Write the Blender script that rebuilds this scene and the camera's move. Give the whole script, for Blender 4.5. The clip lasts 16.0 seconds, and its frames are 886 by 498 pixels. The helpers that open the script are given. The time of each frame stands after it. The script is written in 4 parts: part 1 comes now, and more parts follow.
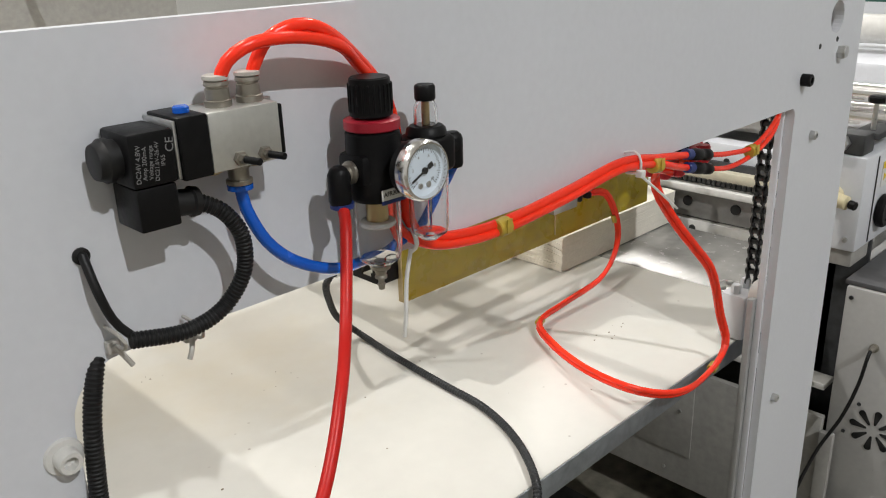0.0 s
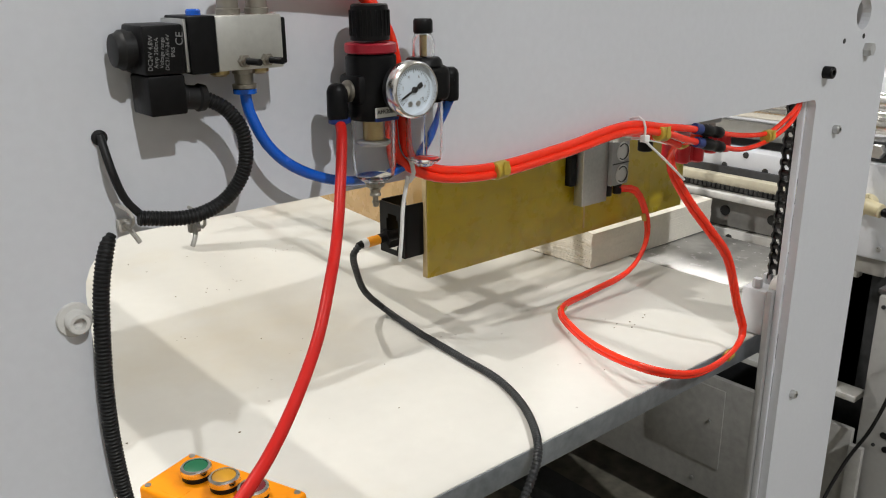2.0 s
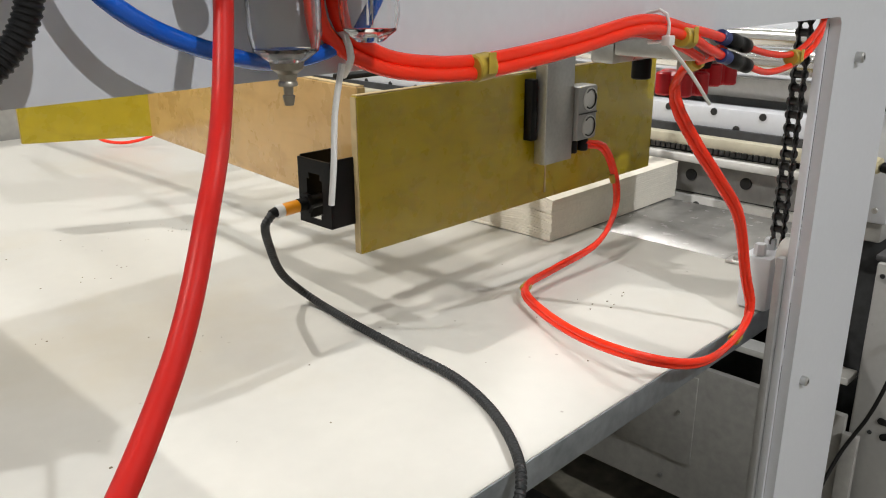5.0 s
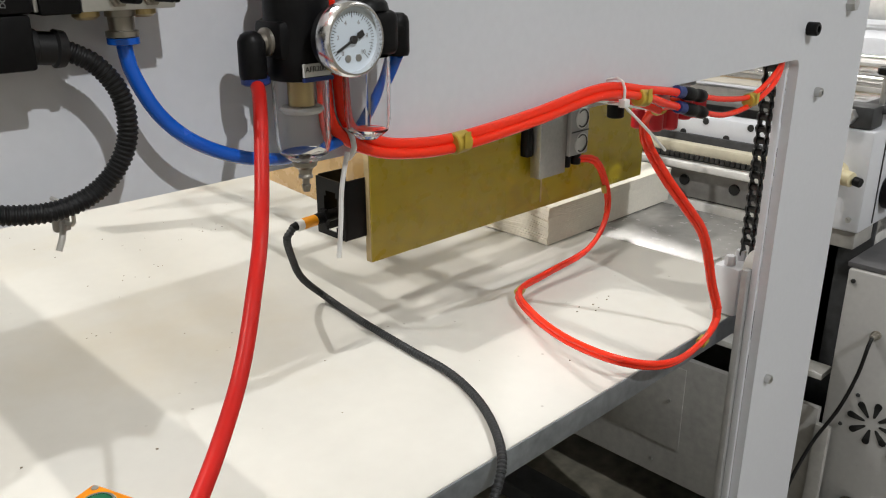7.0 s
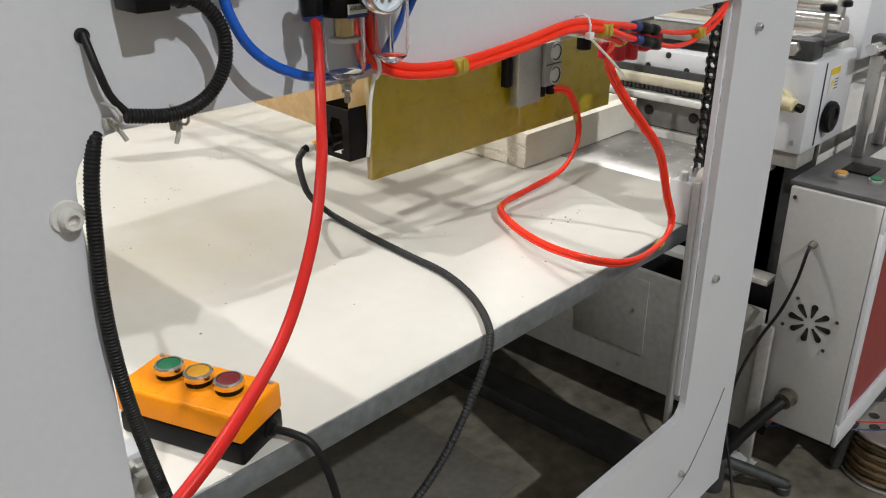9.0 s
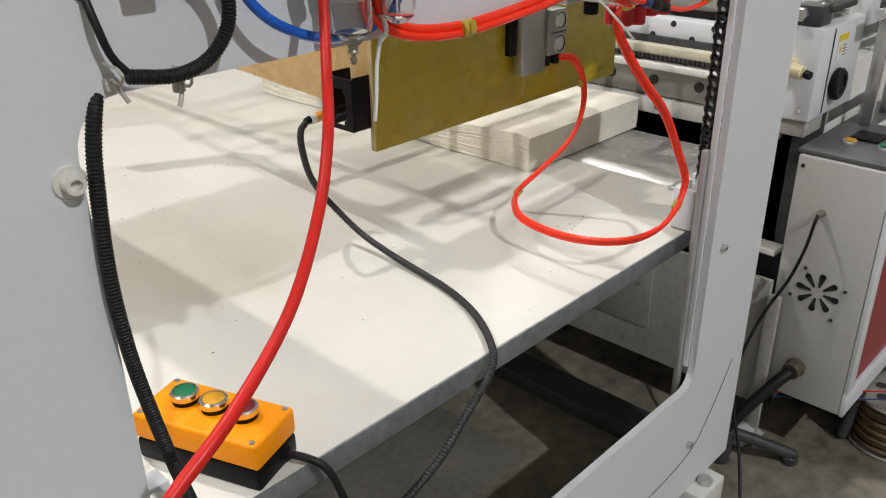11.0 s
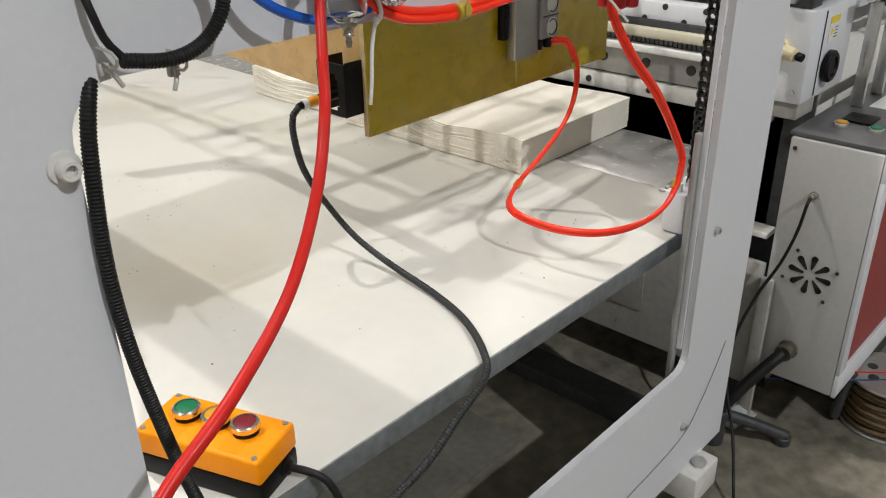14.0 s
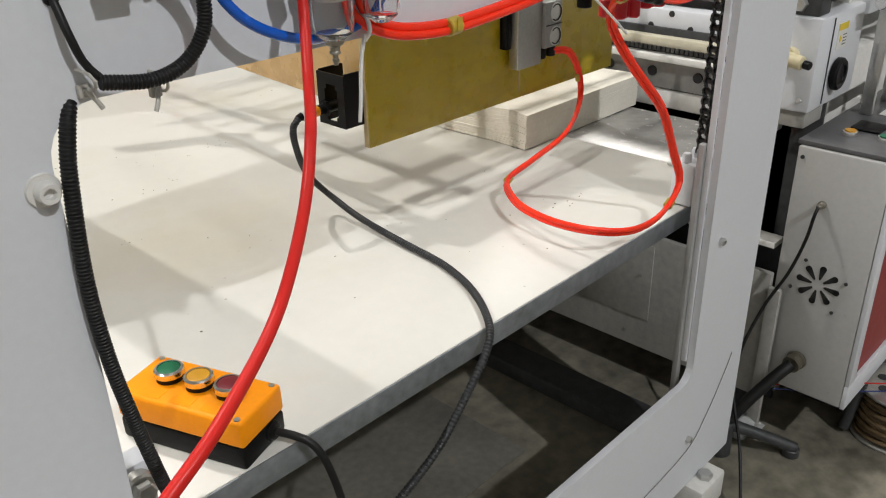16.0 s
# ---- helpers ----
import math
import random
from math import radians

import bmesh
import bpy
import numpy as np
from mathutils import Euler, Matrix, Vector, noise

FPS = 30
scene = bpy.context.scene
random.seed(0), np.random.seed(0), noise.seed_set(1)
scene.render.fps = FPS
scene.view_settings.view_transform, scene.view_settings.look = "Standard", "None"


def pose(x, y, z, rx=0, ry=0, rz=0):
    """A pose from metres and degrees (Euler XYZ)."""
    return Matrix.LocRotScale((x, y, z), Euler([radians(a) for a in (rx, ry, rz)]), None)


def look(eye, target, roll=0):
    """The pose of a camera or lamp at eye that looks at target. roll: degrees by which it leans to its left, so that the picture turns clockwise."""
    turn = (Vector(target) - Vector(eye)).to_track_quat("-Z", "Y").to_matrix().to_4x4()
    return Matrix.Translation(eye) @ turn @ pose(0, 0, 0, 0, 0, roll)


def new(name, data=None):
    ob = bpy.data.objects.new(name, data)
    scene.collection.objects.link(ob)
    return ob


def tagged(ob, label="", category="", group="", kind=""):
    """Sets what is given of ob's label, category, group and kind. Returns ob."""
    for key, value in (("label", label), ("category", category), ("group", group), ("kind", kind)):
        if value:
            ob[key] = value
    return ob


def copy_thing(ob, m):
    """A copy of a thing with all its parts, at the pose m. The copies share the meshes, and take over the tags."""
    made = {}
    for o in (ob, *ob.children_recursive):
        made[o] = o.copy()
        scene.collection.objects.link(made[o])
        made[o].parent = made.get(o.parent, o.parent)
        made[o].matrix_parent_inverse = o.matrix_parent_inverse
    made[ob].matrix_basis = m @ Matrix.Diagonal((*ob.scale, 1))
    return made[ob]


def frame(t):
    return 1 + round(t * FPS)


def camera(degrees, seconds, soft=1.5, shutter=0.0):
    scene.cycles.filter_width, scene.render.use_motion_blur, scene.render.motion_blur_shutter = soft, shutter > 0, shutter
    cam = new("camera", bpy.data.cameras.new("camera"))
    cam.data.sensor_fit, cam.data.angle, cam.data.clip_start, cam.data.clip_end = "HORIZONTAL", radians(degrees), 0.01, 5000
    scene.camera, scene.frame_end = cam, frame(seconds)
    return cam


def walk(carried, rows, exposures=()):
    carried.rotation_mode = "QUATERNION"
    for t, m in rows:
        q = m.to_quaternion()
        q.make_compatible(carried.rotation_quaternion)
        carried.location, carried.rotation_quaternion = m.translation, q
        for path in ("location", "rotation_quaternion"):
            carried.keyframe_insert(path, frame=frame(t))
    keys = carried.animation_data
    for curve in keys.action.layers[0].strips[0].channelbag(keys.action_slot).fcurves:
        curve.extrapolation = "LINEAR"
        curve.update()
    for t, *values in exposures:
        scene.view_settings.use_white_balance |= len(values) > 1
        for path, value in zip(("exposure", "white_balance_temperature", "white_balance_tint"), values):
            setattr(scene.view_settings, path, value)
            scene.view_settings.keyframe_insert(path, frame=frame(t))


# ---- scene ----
cam = camera(56.0, 16.0, soft=1.1)
PATH = [
    (0, (-0.156, -0.436, 1.253), (1.156, 0.903, 0.557), -1.9),
    (0.5, (-0.165, -0.479, 1.257), (1.125, 0.904, 0.605), -1.6),
    (1, (-0.168, -0.499, 1.249), (1.096, 0.918, 0.622), -1.2),
    (1.5, (-0.164, -0.522, 1.205), (1.072, 0.92, 0.577), -0.8),
    (2, (-0.166, -0.52, 1.19), (1.06, 0.935, 0.574), -0.5),
    (2.5, (-0.161, -0.508, 1.185), (1.052, 0.954, 0.56), -0.4),
    (3, (-0.152, -0.505, 1.184), (1.056, 0.958, 0.549), -0.4),
    (3.5, (-0.147, -0.497, 1.186), (1.079, 0.949, 0.547), -0.5),
    (4, (-0.132, -0.464, 1.162), (1.131, 0.949, 0.522), -0.7),
    (4.3, (-0.101, -0.396, 1.121), (1.216, 0.968, 0.484), -0.3),
    (4.5, (-0.087, -0.368, 1.107), (1.242, 0.984, 0.47), -0.3),
    (4.8, (-0.047, -0.344, 1.092), (1.293, 0.999, 0.459), 0.0),
    (5, (-0.032, -0.331, 1.086), (1.327, 0.991, 0.448), -0.2),
    (5.2, (-0.028, -0.337, 1.075), (1.329, 0.989, 0.441), -0.1),
    (7.3, (-0.124, -0.447, 1.171), (1.175, 0.893, 0.452), -0.0),
    (7.5, (-0.157, -0.467, 1.17), (1.135, 0.865, 0.424), 0.2),
    (8, (-0.199, -0.499, 1.18), (1.108, 0.798, 0.398), 0.6),
    (8.5, (-0.223, -0.514, 1.19), (1.086, 0.764, 0.381), 0.3),
    (9, (-0.223, -0.52, 1.189), (1.094, 0.743, 0.372), -0.1),
    (9.5, (-0.217, -0.515, 1.18), (1.101, 0.742, 0.354), -0.6),
    (10, (-0.219, -0.512, 1.178), (1.093, 0.743, 0.339), -0.8),
    (12.5, (-0.224, -0.505, 1.167), (1.07, 0.736, 0.281), -0.6),
    (13, (-0.223, -0.504, 1.168), (1.074, 0.731, 0.278), -0.8),
    (13.5, (-0.225, -0.506, 1.168), (1.075, 0.725, 0.277), -1.0),
    (14, (-0.226, -0.505, 1.171), (1.079, 0.72, 0.279), -1.0),
    (14.5, (-0.224, -0.505, 1.172), (1.083, 0.719, 0.281), -1.1),
    (15, (-0.224, -0.506, 1.173), (1.08, 0.723, 0.286), -1.1),
    (15.5, (-0.22, -0.509, 1.174), (1.076, 0.732, 0.29), -1.2),
    (16, (-0.203, -0.509, 1.178), (1.083, 0.741, 0.293), -1.4),
]
walk(cam, [(t, look(eye, target, roll)) for t, eye, target, roll in PATH])

# world, lamps and exposure
world = bpy.data.worlds.new("world")
scene.world = world
world.use_nodes = True
world.node_tree.nodes["Background"].inputs[0].default_value = (0.95, 0.97, 1.0, 1)
world.node_tree.nodes["Background"].inputs[1].default_value = 0.05
scene.view_settings.exposure = 0.0


# ---- materials ----
def mat(name, col, rough=0.5, metal=0.0, var=0.06, scale=6.0, fine=60.0, bump=0.0, coat=0.0, dark=None, spec=0.5, trans=0.0, emit=0.0, island=False):
    m = bpy.data.materials.new(name)
    m.use_nodes = True
    nt = m.node_tree
    N, L = nt.nodes, nt.links
    b = N["Principled BSDF"]
    b.inputs["Metallic"].default_value = metal
    b.inputs["Specular IOR Level"].default_value = spec
    b.inputs["Coat Weight"].default_value = coat
    b.inputs["Transmission Weight"].default_value = trans
    if emit:
        b.inputs["Emission Color"].default_value = (*col, 1)
        b.inputs["Emission Strength"].default_value = emit
    tc = N.new("ShaderNodeTexCoord")
    big = N.new("ShaderNodeTexNoise")
    big.inputs["Scale"].default_value, big.inputs["Detail"].default_value = scale, 6
    small = N.new("ShaderNodeTexNoise")
    small.inputs["Scale"].default_value, small.inputs["Detail"].default_value = fine, 4
    for n in (big, small):
        L.new(tc.outputs["Object"], n.inputs["Vector"])
    mul = N.new("ShaderNodeMath")
    mul.operation = "ADD"
    L.new(big.outputs["Fac"], mul.inputs[0])
    L.new(small.outputs["Fac"], mul.inputs[1])
    ramp = N.new("ShaderNodeValToRGB")
    ramp.color_ramp.elements[0].position, ramp.color_ramp.elements[1].position = 0.35, 0.65
    half = N.new("ShaderNodeMath")
    half.operation = "MULTIPLY"
    half.inputs[1].default_value = 0.5
    L.new(mul.outputs[0], half.inputs[0])
    L.new(half.outputs[0], ramp.inputs[0])
    lo = dark or tuple(c * (1 - var) for c in col)
    hi = tuple(min(1, c * (1 + var * 0.6)) for c in col)
    ramp.color_ramp.elements[0].color, ramp.color_ramp.elements[1].color = (*lo, 1), (*hi, 1)
    L.new(ramp.outputs[0], b.inputs["Base Color"])
    rr = N.new("ShaderNodeMapRange")
    rr.inputs["To Min"].default_value, rr.inputs["To Max"].default_value = max(0.02, rough * 0.8), min(1, rough * 1.2)
    L.new(small.outputs["Fac"], rr.inputs["Value"])
    L.new(rr.outputs[0], b.inputs["Roughness"])
    if bump:
        bp = N.new("ShaderNodeBump")
        bp.inputs["Strength"].default_value, bp.inputs["Distance"].default_value = bump, 0.002
        L.new(small.outputs["Fac"], bp.inputs["Height"])
        L.new(bp.outputs[0], b.inputs["Normal"])
    return m


def board_mat(name, col, dark, streak):
    """Varnished plywood: stretched grain and a few round knots."""
    m = mat(name, col, 0.28, var=0.12, scale=4, fine=30, coat=0.25)
    nt = m.node_tree
    N, L = nt.nodes, nt.links
    b = N["Principled BSDF"]
    base = b.inputs["Base Color"].links[0].from_socket
    tc, mp = N.new("ShaderNodeTexCoord"), N.new("ShaderNodeMapping")
    mp.inputs["Scale"].default_value = streak
    wave = N.new("ShaderNodeTexNoise")
    wave.inputs["Scale"].default_value, wave.inputs["Detail"].default_value, wave.inputs["Distortion"].default_value = 9, 5, 1.5
    L.new(tc.outputs["Object"], mp.inputs[0])
    L.new(mp.outputs[0], wave.inputs["Vector"])
    vor = N.new("ShaderNodeTexVoronoi")
    vor.inputs["Scale"].default_value = 5.0
    L.new(tc.outputs["Object"], vor.inputs["Vector"])
    knot = N.new("ShaderNodeMapRange")
    knot.inputs["From Min"].default_value, knot.inputs["From Max"].default_value = 0.03, 0.07
    knot.inputs["To Min"].default_value, knot.inputs["To Max"].default_value = 0.65, 0.0
    L.new(vor.outputs["Distance"], knot.inputs["Value"])
    g = N.new("ShaderNodeMapRange")
    g.inputs["From Min"].default_value, g.inputs["From Max"].default_value, g.inputs["To Max"].default_value = 0.5, 0.75, 0.55
    L.new(wave.outputs["Fac"], g.inputs["Value"])
    top = N.new("ShaderNodeMath")
    top.operation = "MAXIMUM"
    L.new(g.outputs[0], top.inputs[0])
    L.new(knot.outputs[0], top.inputs[1])
    mix = N.new("ShaderNodeMix")
    mix.data_type = "RGBA"
    L.new(top.outputs[0], mix.inputs["Factor"])
    L.new(base, mix.inputs["A"])
    mix.inputs["B"].default_value = (*dark, 1)
    L.new(mix.outputs["Result"], b.inputs["Base Color"])
    return m


def sheet_mat():
    """Painted steel table top, greasy in patches, with dark specks."""
    m = mat("table_paint", (0.615, 0.603, 0.557), 0.36, var=0.03, scale=2.5, fine=40, spec=0.35)
    nt = m.node_tree
    N, L = nt.nodes, nt.links
    b = N["Principled BSDF"]
    base = b.inputs["Base Color"].links[0].from_socket
    tc = N.new("ShaderNodeTexCoord")
    stain = N.new("ShaderNodeTexNoise")
    stain.inputs["Scale"].default_value, stain.inputs["Detail"].default_value, stain.inputs["Roughness"].default_value = 2.2, 7, 0.62
    L.new(tc.outputs["Object"], stain.inputs["Vector"])
    a = N.new("ShaderNodeMapRange")
    a.inputs["From Min"].default_value, a.inputs["From Max"].default_value, a.inputs["To Max"].default_value = 0.5, 0.7, 0.6
    L.new(stain.outputs["Fac"], a.inputs["Value"])
    mix = N.new("ShaderNodeMix")
    mix.data_type = "RGBA"
    L.new(a.outputs[0], mix.inputs["Factor"])
    L.new(base, mix.inputs["A"])
    mix.inputs["B"].default_value = (0.57, 0.515, 0.40, 1)
    sp = N.new("ShaderNodeTexVoronoi")
    sp.inputs["Scale"].default_value = 38
    L.new(tc.outputs["Object"], sp.inputs["Vector"])
    s1 = N.new("ShaderNodeMapRange")
    s1.inputs["From Min"].default_value, s1.inputs["From Max"].default_value = 0.05, 0.09
    s1.inputs["To Min"].default_value, s1.inputs["To Max"].default_value = 1, 0
    L.new(sp.outputs["Distance"], s1.inputs["Value"])
    s2 = N.new("ShaderNodeMapRange")
    s2.inputs["From Min"].default_value, s2.inputs["From Max"].default_value, s2.inputs["To Max"].default_value = 0.6, 0.66, 0.6
    gate = N.new("ShaderNodeTexNoise")
    gate.inputs["Scale"].default_value = 7
    L.new(tc.outputs["Object"], gate.inputs["Vector"])
    L.new(gate.outputs["Fac"], s2.inputs["Value"])
    mm = N.new("ShaderNodeMath")
    mm.operation = "MULTIPLY"
    L.new(s1.outputs[0], mm.inputs[0])
    L.new(s2.outputs[0], mm.inputs[1])
    mix2 = N.new("ShaderNodeMix")
    mix2.data_type = "RGBA"
    L.new(mm.outputs[0], mix2.inputs["Factor"])
    L.new(mix.outputs["Result"], mix2.inputs["A"])
    mix2.inputs["B"].default_value = (0.25, 0.22, 0.18, 1)
    L.new(mix2.outputs["Result"], b.inputs["Base Color"])
    return m


def clear_mat(name, col, rough=0.03):
    m = bpy.data.materials.new(name)
    m.use_nodes = True
    b = m.node_tree.nodes["Principled BSDF"]
    b.inputs["Base Color"].default_value = (*col, 1)
    b.inputs["Transmission Weight"].default_value = 1.0
    b.inputs["Roughness"].default_value = rough
    b.inputs["IOR"].default_value = 1.38
    return m


WHITE = mat("white_paint", (0.635, 0.65, 0.685), 0.42, var=0.035, scale=3, fine=120, bump=0.06)
OFFWHITE = mat("old_white_paint", (0.66, 0.65, 0.62), 0.45, var=0.1, scale=5, fine=80, bump=0.05)
# white paint with the shade under and behind the machine in its colour
DIMMED_WHITE = mat("dimmed_white_paint", (0.37, 0.36, 0.335), 0.5, var=0.18, scale=7, fine=60, bump=0.05)
TABLE = sheet_mat()
WORN = mat("worn_sheet", (0.27, 0.265, 0.25), 0.26, 0.15, var=0.2, scale=8, fine=50)
EDGE = mat("zinc_edge", (0.26, 0.28, 0.30), 0.5, 0.6, var=0.3, scale=9, fine=70)
STEEL = mat("steel", (0.55, 0.55, 0.54), 0.3, 0.9, var=0.12, scale=12, fine=150)
ALU = mat("aluminium", (0.60, 0.60, 0.57), 0.38, 0.75, var=0.08, scale=20, fine=250)
MILLED = mat("milled_aluminium", (0.46, 0.455, 0.43), 0.36, 0.9, var=0.14, scale=14, fine=220)
CHROME = mat("chrome", (0.82, 0.81, 0.8), 0.2, 1.0, var=0.04)
BRASS = mat("brass", (0.55, 0.42, 0.2), 0.3, 0.9, var=0.15, scale=60)
NICKEL = mat("nickel", (0.36, 0.335, 0.29), 0.4, 0.9, var=0.1, scale=60)
BLACK = mat("black_plastic", (0.006, 0.006, 0.0065), 0.42, var=0.3, scale=30, fine=300, bump=0.05, spec=0.16)
RUBBER = mat("black_rubber", (0.008, 0.008, 0.0085), 0.5, var=0.3, scale=40, spec=0.35)
CABLEGREY = mat("dark_conduit", (0.018, 0.02, 0.022), 0.5, var=0.25, scale=40)
RED = mat("red_hose", (1.0, 0.04, 0.014), 0.25, var=0.05, scale=14, spec=0.4)
REDDARK = mat("red_hose_matt", (0.52, 0.016, 0.012), 0.38, var=0.08, scale=14, spec=0.25)
for tube in (RED, REDDARK):
    sh = tube.node_tree.nodes["Principled BSDF"]
    sh.inputs["Subsurface Weight"].default_value = 0.25
    sh.inputs["Subsurface Radius"].default_value = (1.0, 0.15, 0.08)
    sh.inputs["Subsurface Scale"].default_value = 0.009
BLUE = mat("blue_hose", (0.004, 0.10, 0.55), 0.25, var=0.1, scale=14, coat=0.2)
BLUEDK = mat("blue_collar", (0.012, 0.03, 0.16), 0.4)
REDPL = mat("red_plastic", (0.55, 0.01, 0.02), 0.35, var=0.12, scale=25)
MAROON = mat("ring_red", (0.30, 0.007, 0.02), 0.4)
ORANGE = mat("orange_plastic", (0.96, 0.31, 0.002), 0.45, var=0.05, scale=20, fine=200, bump=0.04, spec=0.22)
SENSOR = mat("sensor_orange", (0.85, 0.32, 0.01), 0.35)
GREENB = mat("green_button", (0.0, 0.15, 0.06), 0.4)
YELLOWB = mat("yellow_button", (0.62, 0.30, 0.01), 0.4)
REDB = mat("red_button", (0.17, 0.003, 0.012), 0.4)
TAPE = mat("yellow_tape", (0.50, 0.35, 0.04), 0.4, var=0.2, scale=60)
NYLON = mat("white_nylon", (0.82, 0.81, 0.79), 0.35, var=0.05)
CLIP = mat("grey_nylon", (0.48, 0.46, 0.42), 0.35, var=0.08)
CREAM = mat("cream_plastic", (0.68, 0.60, 0.38), 0.4, var=0.12, scale=12)
GOLD = board_mat("gold_board", (0.43, 0.325, 0.012), (0.27, 0.185, 0.01), (0.6, 1, 2.5))
PLY = board_mat("bare_plywood", (0.60, 0.38, 0.15), (0.40, 0.22, 0.07), (1, 0.5, 3))
PLYEDGE = mat("plywood_edge", (0.55, 0.42, 0.22), 0.6, var=0.25, scale=40)
PAPER = mat("sheets", (0.76, 0.72, 0.63), 0.75, var=0.08, scale=18, fine=150, bump=0.1)
CONCRETE = mat("concrete", (0.205, 0.189, 0.148), 0.55, var=0.45, scale=3.4, fine=26, bump=0.25, dark=(0.08, 0.073, 0.056))
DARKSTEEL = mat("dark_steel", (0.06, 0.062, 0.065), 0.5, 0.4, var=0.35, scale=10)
CHAINM = mat("chain_steel", (0.05, 0.05, 0.05), 0.4, 0.6, var=0.4, scale=60)
DESK = mat("dark_desk", (0.10, 0.10, 0.105), 0.4, var=0.25, scale=12)
DEEPRED = mat("deep_red_paint", (0.26, 0.012, 0.016), 0.4, var=0.1, scale=8)
LABEL = mat("label_white", (0.7, 0.7, 0.68), 0.5, var=0.03)
PRINT = mat("print_grey", (0.2, 0.2, 0.2), 0.6)
INK = mat("ink", (0.02, 0.02, 0.02), 0.6)
YELLOW = mat("label_yellow", (0.75, 0.55, 0.02), 0.5)
HALL = mat("hall_wall", (0.72, 0.72, 0.70), 0.7, var=0.08, scale=0.6)
GLOW = mat("lamp_glow", (1.0, 0.98, 0.94), 0.5, emit=3.0)
CLEAR = clear_mat("clear_bowl", (0.97, 0.97, 0.97))
GREENCLOTH = mat("green_strip", (0.02, 0.16, 0.12), 0.6, var=0.2)


# ---- shape helpers ----
def thing(name, label, category, group="", kind="", at=(0, 0, 0)):
    ob = new(name)
    ob.empty_display_size = 0.02
    ob.location = at
    return tagged(ob, label, category, group, kind)


def part(name, bm, material, parent=None, label="", smooth=True):
    me = bpy.data.meshes.new(name)
    bmesh.ops.recalc_face_normals(bm, faces=bm.faces)
    bm.to_mesh(me)
    bm.free()
    me.materials.append(material)
    if smooth:
        me.shade_smooth()
        me.set_sharp_from_angle(angle=radians(35))
    ob = new(name, me)
    if parent:
        ob.parent = parent
    if label:
        ob["label"] = label
    return ob


def box(x0, x1, y0, y1, z0, z1, bev=0.0, seg=2, bm=None):
    bm = bm or bmesh.new()
    r = bmesh.ops.create_cube(bm, size=1)
    for v in r["verts"]:
        v.co = ((x0 + x1) / 2 + v.co.x * (x1 - x0), (y0 + y1) / 2 + v.co.y * (y1 - y0), (z0 + z1) / 2 + v.co.z * (z1 - z0))
    if bev:
        bmesh.ops.bevel(bm, geom=list({e for v in r["verts"] for e in v.link_edges}), offset=bev, segments=seg, affect="EDGES", profile=0.5)
    return bm


def turned(profile, base, axis, seg=28, bm=None):
    """A body of revolution: profile rows are (distance along axis, radius)."""
    bm = bm or bmesh.new()
    q = Vector(axis).normalized().to_track_quat("Z", "Y")
    rings = []
    for h, r in profile:
        rings.append([bm.verts.new(Vector(base) + q @ Vector((r * math.cos(a), r * math.sin(a), h))) for a in [2 * math.pi * k / seg for k in range(seg)]])
    for a, b in zip(rings, rings[1:]):
        for k in range(seg):
            bm.faces.new((a[k], a[(k + 1) % seg], b[(k + 1) % seg], b[k]))
    bm.faces.new(rings[0][::-1])
    bm.faces.new(rings[-1])
    return bm


def rod(p0, p1, r, seg=20, chamfer=0.0, bm=None):
    d = (Vector(p1) - Vector(p0)).length
    c = chamfer or min(r, d) * 0.12
    return turned([(0, r - c), (c, r), (d - c, r), (d, r - c)], p0, Vector(p1) - Vector(p0), seg, bm)


def smooth_line(points, n):
    """n + 1 places at even steps along a smooth line through the points."""
    P = [Vector(p) for p in points]
    Q = [2 * P[0] - P[1]] + P + [2 * P[-1] - P[-2]]
    fine = []
    for i in range(1, len(Q) - 2):
        for k in range(16):
            t = k / 16
            a, b, c, d = Q[i - 1], Q[i], Q[i + 1], Q[i + 2]
            fine.append(0.5 * (2 * b + (c - a) * t + (2 * a - 5 * b + 4 * c - d) * t * t + (3 * b - a - 3 * c + d) * t ** 3))
    fine.append(P[-1])
    s = [0.0]
    for a, b in zip(fine, fine[1:]):
        s.append(s[-1] + (b - a).length)
    out, j = [], 0
    for k in range(n + 1):
        w = s[-1] * k / n
        while j < len(s) - 2 and s[j + 1] < w:
            j += 1
        f = (w - s[j]) / max(1e-9, s[j + 1] - s[j])
        out.append(fine[j].lerp(fine[j + 1], f))
    return out


def hose(points, r, step=0.006, seg=12, rib=0.0, pitch=0.004):
    """A swept tube; with rib it is corrugated at the given pitch."""
    length = sum((Vector(b) - Vector(a)).length for a, b in zip(points, points[1:]))
    n = max(8, int(length / (pitch / 4 if rib else step)))
    C = smooth_line(points, n)
    bm = bmesh.new()
    side = None
    rings = []
    for i, c in enumerate(C):
        d = (C[min(i + 1, n)] - C[max(i - 1, 0)]).normalized()
        side = (side - d * side.dot(d)).normalized() if side else d.orthogonal().normalized()
        up = d.cross(side)
        rr = r + (rib if i % 4 in (1, 2) else 0)
        rings.append([bm.verts.new(c + (side * math.cos(a) + up * math.sin(a)) * rr) for a in [2 * math.pi * k / seg for k in range(seg)]])
    for a, b in zip(rings, rings[1:]):
        for k in range(seg):
            bm.faces.new((a[k], a[(k + 1) % seg], b[(k + 1) % seg], b[k]))
    bm.faces.new(rings[0][::-1])
    bm.faces.new(rings[-1])
    return bm


def hexhead(base, axis, r, h):
    return turned([(0, r), (h * 0.8, r), (h, r * 0.86)], base, axis, 6)


